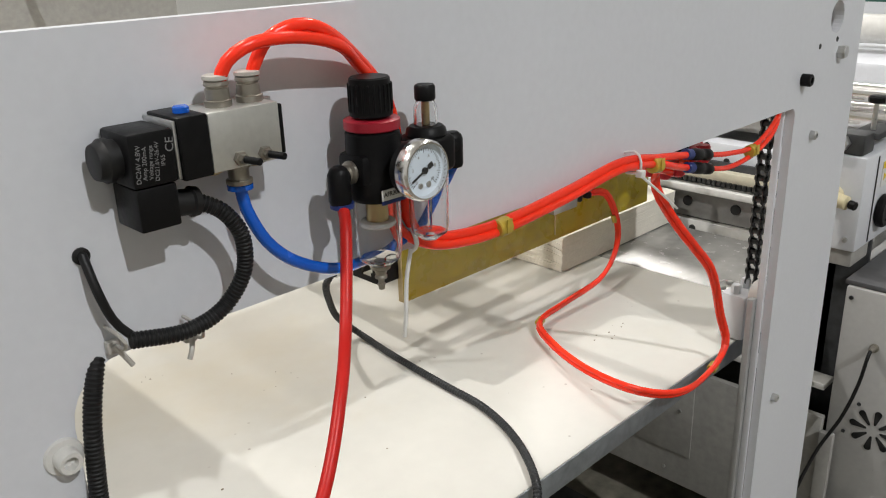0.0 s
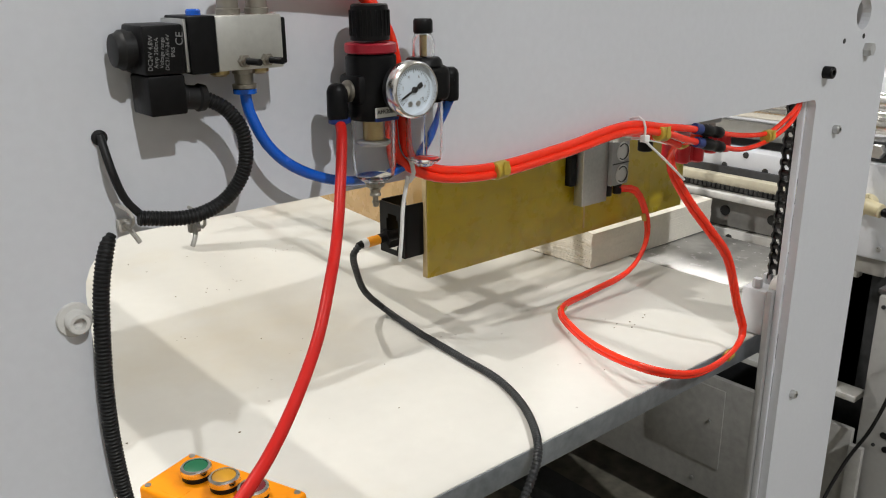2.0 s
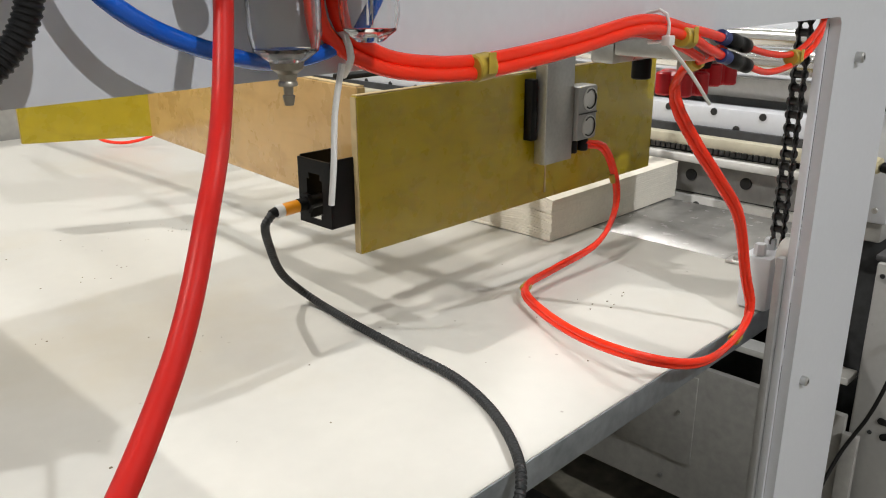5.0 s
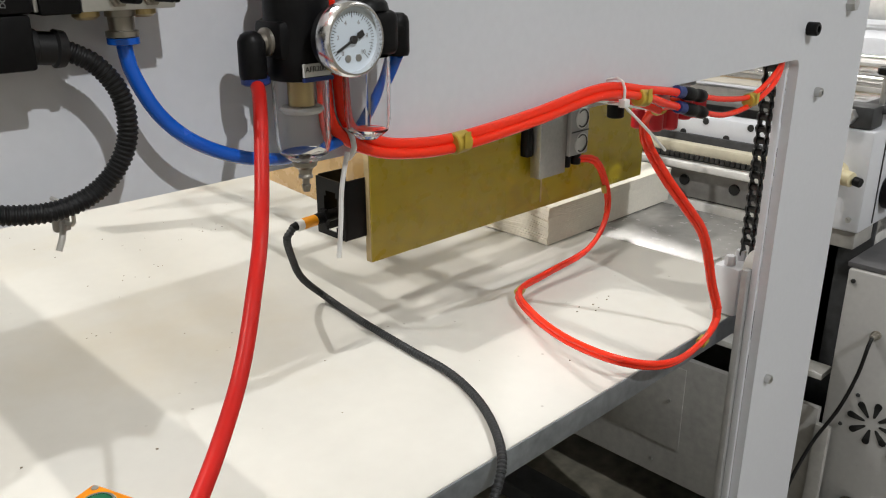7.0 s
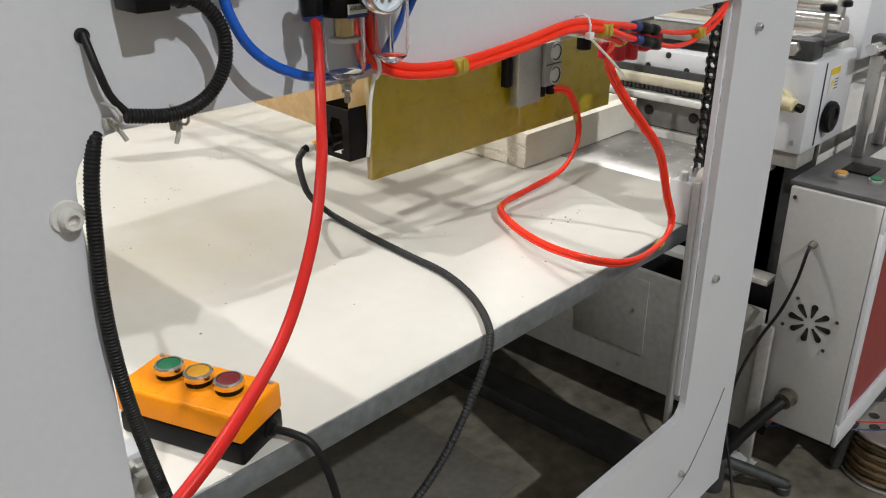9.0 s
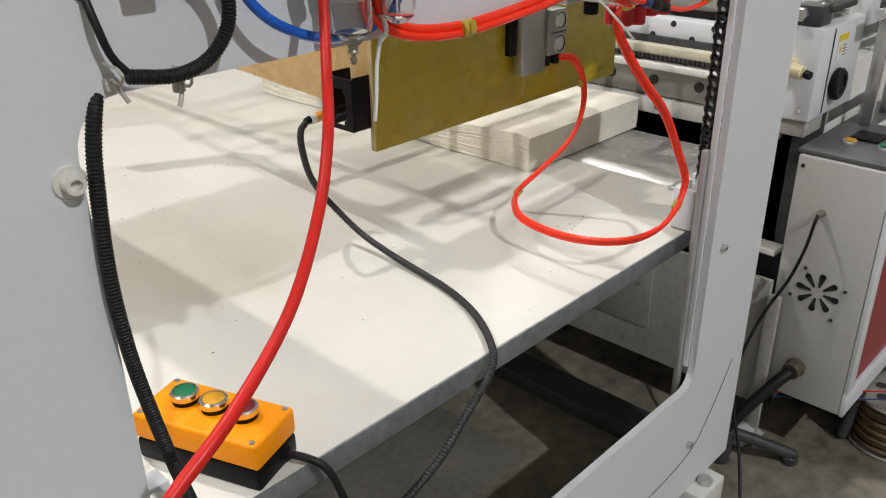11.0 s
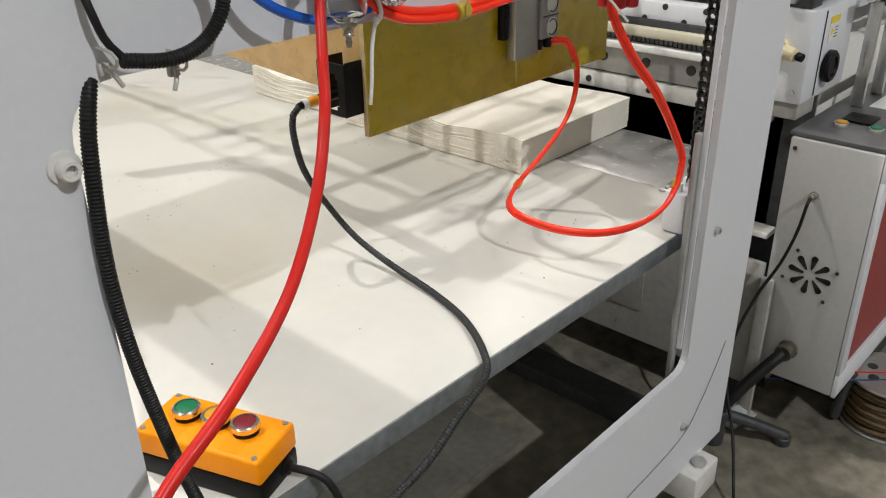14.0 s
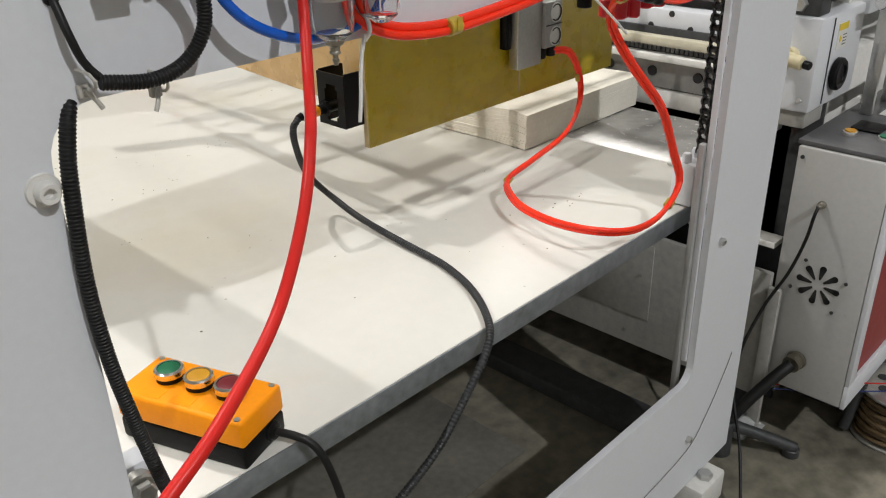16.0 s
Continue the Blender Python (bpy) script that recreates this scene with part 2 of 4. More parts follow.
def socket_bolt(parent, base, axis, r, h, material, washer=0.0):
    """A cap screw with a recessed socket, on a washer."""
    b, a = Vector(base), Vector(axis).normalized()
    if washer:
        part("washer", turned([(0, washer), (0.0015, washer), (0.0025, washer * 0.94)], b, a, 32), material, parent)
        b = b + a * 0.0025
    head = part("bolt_head", turned([(0, r), (h * 0.85, r), (h, r * 0.88), (h, r * 0.55), (h * 0.45, r * 0.5)], b, a, 24), material, parent)
    return head


def lettering(words, size, m, material, parent, depth=0.0002):
    """Raised letters in the built-in font; m places them in the thing's space."""
    cu = bpy.data.curves.new("writing", "FONT")
    cu.body, cu.size, cu.extrude, cu.align_x, cu.align_y = words, size, depth, "CENTER", "CENTER"
    tmp = bpy.data.objects.new("writing", cu)
    me = bpy.data.meshes.new_from_object(tmp)
    bpy.data.objects.remove(tmp)
    me.transform(m)
    me.materials.append(material)
    ob = new("writing", me)
    ob.parent = parent
    return ob


# ---- hall ----
tagged(part("floor", box(-6, 9, -8, 8, -0.1, 0), CONCRETE, smooth=False), "stained grey concrete workshop floor", "floor", kind="structure")
for n, b in (("wall_north", (-6, 9, 8, 8.2, 0, 6)), ("wall_south", (-6, 9, -8.2, -8, 0, 6)), ("wall_west", (-6.2, -6, -8, 8, 0, 6)), ("wall_east", (9, 9.2, -8, 8, 0, 6))):
    tagged(part(n, box(*b), HALL, smooth=False), "plain pale grey hall wall", "wall", kind="structure")
tagged(part("ceiling", box(-6, 9, -8, 8, 6, 6.2), HALL, smooth=False), "pale hall ceiling", "ceiling", kind="structure")


def hall_lamp(x, y, w, size, target, tint=(1.0, 0.965, 0.92)):
    lt = thing("ceiling_lamp", "white square ceiling lamp out of view, switched on", "lamp", "hall ceiling lamps", at=(x, y, 6))
    part("housing", box(-size * 0.55, size * 0.55, -size * 0.55, size * 0.55, -0.08, 0, 0.01), WHITE, lt)
    part("diffuser", box(-size / 2, size / 2, -size / 2, size / 2, -0.09, -0.082), GLOW, lt)
    lamp = new("hall_light", bpy.data.lights.new("hall_light", "AREA"))
    lamp.data.energy, lamp.data.size, lamp.data.color = w, size, tint
    lamp.matrix_world = look((x, y, 5.88), target)


AIM = (0.6, 0.4, 0.7)
hall_lamp(-0.35, -5.0, 265, 0.1, AIM, (0.97, 0.985, 1.0))
hall_lamp(-3.7, 1.0, 200, 0.12, AIM)
hall_lamp(-4.5, -4.8, 30, 0.3, AIM)
# weak fill added for the cabinet side, no known lamp there
hall_lamp(5.35, -4.8, 30, 0.5, AIM)
hall_lamp(0.0, 2.9, 145, 0.14, (0.5, 0.5, 0.7))
# two broad fills added to brighten the machine behind
hall_lamp(5.5, 2.5, 150, 1.0, (3.5, 1.5, 0.7))
hall_lamp(3.6, 0.6, 75, 0.8, (2.2, 0.6, 0.9))

# ---- side plate of the stacker ----
frame_plate = thing("machine_side_frame", "white painted steel side frame with a large window opening", "machine frame")


def arc(cx, cz, r, a0, a1, n=6):
    return [(cx + r * math.cos(radians(a0 + (a1 - a0) * k / n)), cz + r * math.sin(radians(a0 + (a1 - a0) * k / n))) for k in range(n + 1)]


X0, X1, Z0, Z1 = -0.022, 0.912, 0.350, 1.037
bm = bmesh.new()
outer = [(-0.75, 0.1), (1.105, 0.1), (1.105, 1.2), (1.09, 1.218), (-0.75, 1.218)]
inner = arc(X0 + 0.035, Z1 - 0.035, 0.035, 180, 90) + arc(X1 - 0.01, Z1 - 0.01, 0.01, 90, 0) + arc(X1 - 0.03, Z0 + 0.03, 0.03, 0, -90) + arc(X0 + 0.035, Z0 + 0.035, 0.035, 270, 180)
hole = arc(1.014, 1.142, 0.021, 0, 345, 23)
for loop in (outer, inner, hole):
    vs = [bm.verts.new((x, 0, z)) for x, z in loop]
    for a, b in zip(vs, vs[1:] + vs[:1]):
        bm.edges.new((a, b))
bmesh.ops.triangle_fill(bm, use_beauty=True, edges=list(bm.edges))
ex = bmesh.ops.extrude_face_region(bm, geom=list(bm.faces))
bmesh.ops.translate(bm, vec=(0, 0.012, 0), verts=[g for g in ex["geom"] if isinstance(g, bmesh.types.BMVert)])
part("plate", bm, WHITE, frame_plate, smooth=False)
# unseen strip added to widen the beam's shadow on the table
part("shadow_flange", box(-0.75, 1.09, 0.0125, 0.155, 1.187, 1.190, 0.001), WHITE, frame_plate)
part("post_flange", box(0.9065, 0.912, 0.0122, 0.0215, 0.385, 1.034, 0.001), WHITE, frame_plate)
part("guide_rail", box(0.898, 0.9115, 0.0218, 0.031, 0.30, 0.765, 0.0015), mat("rail_grey", (0.36, 0.36, 0.355), 0.4, 0.2, var=0.12, scale=9), frame_plate, "grey steel guide rail")
part("back_flange", box(1.094, 1.105, 0.0125, 0.05, 0.1, 1.19, 0.002), WHITE, frame_plate)
socket_bolt(frame_plate, (-0.031, 0, 0.989), (0, -1, 0), 0.0072, 0.009, OFFWHITE, 0.0112)
for x, z, r in ((0.972, 0.991, 0.006), (0.95, 0.597, 0.006), (0.926, 0.219, 0.006)):
    part("set_screw", turned([(0, r), (0.007, r), (0.0085, r * 0.75), (0.0085, r * 0.45), (0.004, r * 0.4)], (x, 0, z), (0, -1, 0), 16), STEEL, frame_plate)
part("black_stop", turned([(0, 0.008), (0.011, 0.008), (0.0125, 0.0068), (0.0125, 0.004), (0.006, 0.0035)], (0.923, 0, 1.071), (0, -1, 0), 20), BLACK, frame_plate, "black socket stop screw")
part("hex_bolt", hexhead((1.034, 0, 1.094), (0, -1, 0), 0.0095, 0.01), STEEL, frame_plate)
for x, z in ((0.99, 1.176), (1.046, 1.176), (0.967, 1.108), (1.022, 1.112)):
    part("tapped_hole", rod((x, -0.0006, z), (x, 0.004, z), 0.0036, 14), INK, frame_plate)
for x in (0.99, -0.3):
    part("foot_block", box(x - 0.045, x + 0.045, -0.035, 0.045, 0.035, 0.099, 0.006), OFFWHITE, frame_plate)
    part("foot_screw", rod((x, 0.0, 0), (x, 0.0, 0.036), 0.018, 20), STEEL, frame_plate)
    part("foot_nut", hexhead((x, -0.015, 0.099), (0, 0, 1), 0.014, 0.012), STEEL, frame_plate)
tagged(part("rear_side_frame", box(-0.75, 1.105, 1.95, 1.962, 0.0, 1.218), DIMMED_WHITE, smooth=False), "white painted far side plate of the machine", "machine frame")

# bars behind the top edge
tagged(part("cross_shaft", rod((0.68, 0.156, 1.187), (0.68, 1.949, 1.187), 0.0125, 24), CHROME), "polished steel cross shaft over the stacker", "shaft")
tagged(part("shaft_collar", turned([(0, 0.02), (0.004, 0.024), (0.03, 0.024), (0.034, 0.02)], (0.68, 1.10, 1.187), (0, 1, 0), 24), DARKSTEEL), "dark steel collar on the cross shaft", "collar")
# unseen plate, sized and placed to cast the table's left shadow strip
tagged(part("tie_plate", box(-0.15, -0.028, 0.0125, 1.949, 1.042, 1.048, 0.001), OFFWHITE), "flat white tie plate out of view, casting the shadow strip on the table", "tie plate")

# ---- lifting table ----
lift_table = thing("lift_table", "white lifting table with grey steel front edge and scattered crumbs", "table")
part("table_top", box(-0.016, 1.10, 0.0605, 1.93, 0.6555, 0.675, 0.001), TABLE, lift_table)
part("table_wing", box(1.1002, 1.355, 0.13, 1.93, 0.6555, 0.6748, 0.001), WORN, lift_table, "worn glossy steel sheet")
part("front_edge", box(-0.016, 0.98, 0.058, 0.0602, 0.644, 0.6745, 0.0006), EDGE, lift_table, "grey galvanised edge angle")
part("edge_lip", box(-0.016, 0.98, 0.0604, 0.095, 0.644, 0.650), EDGE, lift_table)
part("bracket", box(0.935, 0.985, 0.05, 0.09, 0.676, 0.748, 0.006), WHITE, lift_table, "white lifting bracket")
part("bracket_foot", box(1.085, 1.135, 0.15, 0.178, 0.676, 0.68, 0.001), STEEL, lift_table)
part("roller", turned([(0, 0.019), (0.002, 0.0215), (0.014, 0.0215), (0.016, 0.019)], (0.948, 0.044, 0.754), (0, -1, 0), 28), OFFWHITE, lift_table, "white guide roller")
part("roller_bolt", hexhead((0.948, 0.028, 0.754), (0, -1, 0), 0.0105, 0.008), STEEL, lift_table)
for dx in (0.0, 0.03):
    part("bracket_bolt", hexhead((0.945 + dx, 0.07, 0.748), (0, 0, 1), 0.0075, 0.014), WHITE, lift_table)
for x, y in ((1.096, 0.164), (1.122, 0.164)):
    part("foot_bolt", hexhead((x, y, 0.68), (0, 0, 1), 0.006, 0.005), STEEL, lift_table)
part("left_bracket", box(-0.014, 0.018, 0.0502, 0.075, 0.676, 0.755, 0.004), WHITE, lift_table, "white lifting bracket")
part("left_roller", turned([(0, 0.0125), (0.001, 0.0145), (0.010, 0.0145), (0.012, 0.0125)], (0.0, 0.050, 0.737), (0, -1, 0), 24), MILLED, lift_table, "dull steel roller")
part("left_bolt", hexhead((0.0, 0.038, 0.737), (0, -1, 0), 0.0105, 0.009), STEEL, lift_table)
rng = random.Random(5)
crumbs = bmesh.new()
for k in range(75):
    x, y = (rng.uniform(0.02, 0.95), rng.uniform(0.07, 1.2)) if k < 45 else rng.choice(((0.40, 0.50), (0.45, 0.78), (0.30, 0.62), (0.86, 0.22), (0.62, 0.9)))
    if k >= 45:
        x, y = x + rng.gauss(0, 0.03), y + rng.gauss(0, 0.022)
    s = rng.uniform(0.0003, 0.0009)
    box(x - s, x + s * rng.uniform(0.5, 2.2), y - s, y + s, 0.6752, 0.6752 + s, bm=crumbs)
tagged(part("crumbs", crumbs, mat("crumb_brown", (0.22, 0.18, 0.13), 0.8), lift_table), kind="stuff")

# lifting chain
chain = thing("lift_chain", "dark oiled roller chain holding the lifting table", "chain", "lifting chains")
link = bmesh.new()
for sy in (-0.006, 0.006):
    turned([(0, 0.0078), (0.0016, 0.0078)], (0, sy - 0.0008, 0.0079), (0, 1, 0), 12, link)
    turned([(0, 0.0078), (0.0016, 0.0078)], (0, sy - 0.0008, -0.0079), (0, 1, 0), 12, link)
    box(-0.005, 0.005, sy - 0.0008, sy + 0.0008, -0.0079, 0.0079, bm=link)
rod((0, -0.0095, 0.0079), (0, 0.0095, 0.0079), 0.0048, 10, bm=link)
first = part("chain_link", link, CHAINM, chain)
first.location = (0, 0, 0)
for k in range(1, 36):
    c = new("chain_link", first.data)
    c.parent = chain
    c.location = (0, 0, 0.0159 * k)
    c.rotation_euler = (0, 0, 0.12 * math.sin(k * 2.1))
chain_back = copy_thing(chain, pose(1.07, 0.062, 0.70))

# ---- stacked sheets on the table ----
def sheet_pile(name, x0, x1, y0, y1, n, h, seed, label):
    """Soft folded sheets: each one sags and creeps a little otherwise than the one below."""
    pile = thing(name, label, "paper stack", "stacks of sheets")
    r = random.Random(seed)
    base, t = 0.6765, h / n
    for k in range(n):
        f = k / n
        a, b, ph = r.uniform(-0.0006, 0.0008), r.uniform(-0.0002, 0.0002), r.uniform(-0.3, 0.3)
        q = box(x0 + a, x1 + b, y0 + b, y1 + a, 0, t * 0.998, t * 0.07, 1)
        long = [e for e in q.edges if abs(e.verts[0].co.y - e.verts[1].co.y) > 0.2]
        bmesh.ops.subdivide_edges(q, edges=long, cuts=26)
        wide = [e for e in q.edges if abs(e.verts[0].co.x - e.verts[1].co.x) > 0.2]
        bmesh.ops.subdivide_edges(q, edges=wide, cuts=6)
        for v in q.verts:
            u = v.co.y - y0
            near = max(0.0, 1 - (v.co.x - x0) / 0.2)
            sag = math.sin(u * 17 + 0.9 + 0.6 * f) * 0.0075 + math.sin(u * 41 + 2.2 * f) * 0.0022
            sag *= min(1, u / 0.05) * min(1, f * 1.6) * (0.35 + 0.65 * near)
            v.co.x += 0.0024 * math.sin(u * 23 + ph * 3) + 0.008 * f * near * math.sin(u * 9) ** 2
            v.co.z += base + k * t + sag
        part("sheet", q, PAPER, pile)
    return pile


pile = sheet_pile("sheet_stack", 0.984, 1.372, 0.42, 0.93, 18, 0.066, 3, "stack of cream white folded sheets on the table")
pile_far = sheet_pile("sheet_stack", 0.998, 1.375, 0.97, 1.31, 18, 0.064, 8, "stack of cream white folded sheets on the table")

# ---- control station on the table ----
station = thing("control_station", "orange and black push button box with green, yellow and red buttons", "control box")
part("base", box(-0.0345, 0.0345, -0.074, 0.074, 0.6755, 0.7005, 0.004), BLACK, station, "black plastic lower half")
part("cover", box(-0.035, 0.035, -0.0745, 0.0745, 0.701, 0.731, 0.004, 3), ORANGE, station, "orange plastic cover")
for k, (cap, lab) in enumerate(((REDB, "red push button"), (YELLOWB, "yellow push button"), (GREENB, "green push button"))):
    y = (k - 1) * 0.036
    btn = part("push_button", turned([(0, 0.0138), (0.007, 0.0138)], (0.004, y, 0.731), (0, 0, 1), 28), BLACK, station, lab)
    part("bezel", turned([(0, 0.0148), (0.001, 0.0152), (0.006, 0.0148), (0.0072, 0.0135), (0.0072, 0.0118), (0.004, 0.0116)], (0.004, y, 0.7365), (0, 0, 1), 32), CHROME, btn, "bright chrome ring")
    part("cap", turned([(0, 0.0114), (0.0025, 0.0112), (0.003, 0.0095)], (0.004, y, 0.7405), (0, 0, 1), 28), cap, btn)
for sx in (-0.029, 0.029):
    for sy in (-0.067, 0.067):
        part("screw", turned([(0, 0.0032), (0.0008, 0.003)], (sx, sy, 0.731), (0, 0, 1), 12), STEEL, station)
for k in range(3):
    part("label_field", box(-0.03, -0.0145, (k - 1) * 0.036 - 0.012, (k - 1) * 0.036 + 0.012, 0.7309, 0.7314, 0.0002, 1), ORANGE, station)
part("gland", turned([(0, 0.011), (0.002, 0.011), (0.003, 0.009), (0.005, 0.0085), (0.006, 0.006)], (0.012, -0.073, 0.690), (0, -1, 0), 20), BLACK, station)
part("lead", hose([(0.012, -0.076, 0.690), (0.016, -0.095, 0.687), (0.020, -0.113, 0.679), (0.024, -0.125, 0.655), (0.028, -0.135, 0.61), (0.030, -0.143, 0.55), (0.030, -0.15, 0.47)], 0.0042), RUBBER, station, "black rubber lead")

# ---- boards round the stack ----
def film_board(name, length, height, thick, material, m, label):
    th = thing(name, label, "board")
    th.matrix_world = m
    part("panel", box(0, length, 0, thick, 0, height, 0.0012, 1), material, th)
    part("raw_edge", box(-0.0012, -0.0002, 0.0008, thick - 0.0008, 0.001, height - 0.001), PLYEDGE, th, "pale raw plywood edge")
    part("top_edge", box(0.001, length - 0.001, 0.0008, thick - 0.0008, height + 0.0002, height + 0.0012), PLYEDGE, th)
    part("hanger", box(length * 0.5, length * 0.5 + 0.03, thick + 0.0005, thick + 0.012, height - 0.06, 1.13 - m.translation.z, 0.001), ALU, th)
    return th


front_board = film_board("side_board", 0.635, 0.184, 0.011, GOLD, pose(0.564, 0.381, 0.7685), "glossy gold film faced plywood side board")
part("slot", box(0.345, 0.348, -0.0012, 0.004, 0.01, 0.085), PLYEDGE, front_board, "narrow pale slot")
end_board = film_board("end_board", 0.64, 0.145, 0.012, PLY, pose(0.59, 0.397, 0.815, 0, 0, 84.5), "bare brown plywood end board")
part("outer_hanger", box(0.31, 0.355, 0.0125, 0.018, 0.105, 0.29, 0.001), ALU, end_board, "dull aluminium hanger plate")
far_board = film_board("far_board", 0.225, 0.14, 0.011, GOLD, pose(0.455, 1.105, 0.815, 0, 0, -26), "glossy gold film faced plywood far board")
tagged(part("hanger_rail", box(0.60, 1.2, 0.70, 0.73, 1.1, 1.13, 0.002), ALU), "aluminium rail over the boards", "rail")
for y, mt in ((0.47, RUBBER), (0.55, NYLON), (0.63, RUBBER), (0.8, NYLON)):
    tagged(part("guide_strip", box(0.62, 1.35, y, y + 0.022, 0.958, 0.964, 0.001), mt), "long flat guide strip over the stack", "guide strip", "guide strips")

# air cylinder on the side board
cyl = thing("air_cylinder", "grey aluminium compact air cylinder on a mounting plate", "air cylinder")
part("mount_plate", box(0.871, 0.934, 0.352, 0.372, 0.828, 1.13, 0.002), MILLED, cyl, "milled aluminium mounting plate")
part("spacer", box(0.858, 0.870, 0.3665, 0.3805, 0.862, 0.945, 0.001), BLACK, cyl)
part("cylinder_body", box(0.935, 0.982, 0.345, 0.375, 0.853, 0.93, 0.004), mat("grey_anodised", (0.32, 0.32, 0.31), 0.45, 0.5, var=0.08), cyl)
part("seam", box(0.9365, 0.9805, 0.3442, 0.3449, 0.8905, 0.8925), INK, cyl)
for z in (0.872, 0.911):
    cap = part("end_cap", turned([(0, 0.0165), (0.001, 0.0165), (0.0015, 0.0145), (0.0005, 0.014)], (0.962, 0.3448, z), (0, -1, 0), 26), ALU, cyl)
    part("snap_ring", hose([(0.962 + 0.0135 * math.cos(a), 0.3434, z + 0.0135 * math.sin(a)) for a in [radians(-130 + 22 * k) for k in range(13)]], 0.0011, seg=8), INK, cap, "black snap ring")
for x in (0.945, 0.971):
    part("port_fitting", rod((x, 0.36, 0.852), (x, 0.36, 0.834), 0.0078, 16), BLACK, cyl)

# sensor with its bracket
brk = thing("sensor_bracket", "black steel angle bracket with slots", "bracket")
bm = bmesh.new()
for y0, y1, za, zb in ((0.389, 0.404, 0.805, 0.882), (0.432, 0.448, 0.805, 0.882), (0.404, 0.432, 0.805, 0.812), (0.404, 0.432, 0.866, 0.882), (0.404, 0.408, 0.812, 0.819), (0.428, 0.432, 0.812, 0.819), (0.404, 0.408, 0.859, 0.866), (0.428, 0.432, 0.859, 0.866)):
    box(0.528, 0.531, y0, y1, za, zb, bm=bm)
part("slotted_leg", bm, BLACK, brk, smooth=False)
part("side_leg", box(0.5312, 0.5775, 0.389, 0.392, 0.805, 0.884, 0.0008), BLACK, brk)
part("back_leg", box(0.5312, 0.576, 0.445, 0.448, 0.805, 0.884, 0.0008), BLACK, brk)
sen = thing("proximity_sensor", "orange and black cylindrical proximity sensor", "sensor")
part("body", rod((0.555, 0.43, 0.831), (0.512, 0.43, 0.829), 0.0078, 20), BLACK, sen)
part("lock_nut", turned([(0, 0.0125), (0.005, 0.0125)], (0.527, 0.43, 0.83), (-1, 0, 0), 6), BLACK, sen)
part("rear_body", rod((0.512, 0.43, 0.829), (0.49, 0.43, 0.828), 0.0074, 20), SENSOR, sen, "orange rear sleeve")
part("label_ring", rod((0.4915, 0.43, 0.8281), (0.482, 0.43, 0.8277), 0.0076, 20), LABEL, sen)
part("strain_relief", turned([(0, 0.006), (0.008, 0.0045)], (0.482, 0.43, 0.8277), (-1, 0, -0.1), 16), BLACK, sen)

# ---- solenoid valve on the side plate ----
valve = thing("solenoid_valve", "solenoid air valve with black coil and grey aluminium body", "valve")
yb, yf = -0.0005, -0.034
part("valve_body", box(0.0655, 0.1105, yf, yb, 1.137, 1.170, 0.0008), ALU, valve, "grey anodised valve body")
part("pilot_block", box(0.0475, 0.0652, yf - 0.0008, yb, 1.1365, 1.1705, 0.001), BLACK, valve, "black pilot block")
part("pilot_plate", box(0.0452, 0.0472, yf + 0.001, yb, 1.138, 1.169, 0.0004), STEEL, valve)
part("manual_button", turned([(0, 0.0045), (0.003, 0.0045), (0.0038, 0.0036)], (0.058, -0.02, 1.1703), (0, 0, 1), 18), BLUE, valve, "blue manual override")
part("end_cover", box(0.1108, 0.1145, yf + 0.002, yb, 1.139, 1.168, 0.001), BLACK, valve)
part("end_screw", rod((0.1128, -0.017, 1.168), (0.1128, -0.017, 1.1705), 0.0035, 12), STEEL, valve)
coil = part("coil", box(0.0195, 0.045, yf, yb - 0.001, 1.1375, 1.1665, 0.002), BLACK, valve, "black printed coil")
part("coil_nut", turned([(0, 0.0105), (0.003, 0.0105), (0.0035, 0.0118), (0.007, 0.0118), (0.0085, 0.0105), (0.0115, 0.0095), (0.012, 0.008)], (0.0195, -0.017, 1.152), (-1, 0, 0), 24), RUBBER, valve)
part("plug_connector", box(0.0205, 0.0435, yf + 0.001, yb - 0.004, 1.1135, 1.1372, 0.0015), BLACK, valve, "black plug connector")
part("plug_gland", turned([(0, 0.0085), (0.003, 0.0085), (0.0035, 0.0075), (0.011, 0.0075), (0.012, 0.0088), (0.016, 0.0082)], (0.0435, -0.021, 1.1225), (1, 0, -0.12), 22), RUBBER, valve)
face = lambda x, z: Matrix.Translation((x, yf - 0.0003, z)) @ Euler((radians(90), radians(-84), 0)).to_matrix().to_4x4()
for k, (wd, sz) in enumerate((("DC24V 4.8W", 0.0036), ("Amp 200mA", 0.0034), ("Voltage range", 0.0032), ("DC21.6V-26.4V", 0.0032), ("IP65", 0.0034))):
    lettering(wd, sz, face(0.0235 + 0.0034 * k, 1.1505), PRINT, coil, 0.0001)
lettering("CE", 0.0065, face(0.0418, 1.158), PRINT, coil, 0.0001)
for x in (0.0815, 0.1015):
    part("push_fitting", turned([(0, 0.0075), (0.004, 0.0078), (0.0045, 0.0068), (0.0105, 0.0066), (0.011, 0.0058), (0.0125, 0.0072), (0.0145, 0.0068)], (x, -0.019, 1.1695), (0, 0, 1), 24), NICKEL, valve)
    part("release_ring", turned([(0, 0.0062), (0.0008, 0.0074), (0.0028, 0.0074), (0.0034, 0.0058)], (x, -0.019, 1.1842), (0, 0, 1), 24), CLIP, valve, "pale plastic release ring")
for x in (0.073, 0.101):
    part("silencer", turned([(0, 0.0062), (0.003, 0.0062), (0.0045, 0.004)], (x, -0.018, 1.137), (0, 0, -1), 16), BRASS, valve)
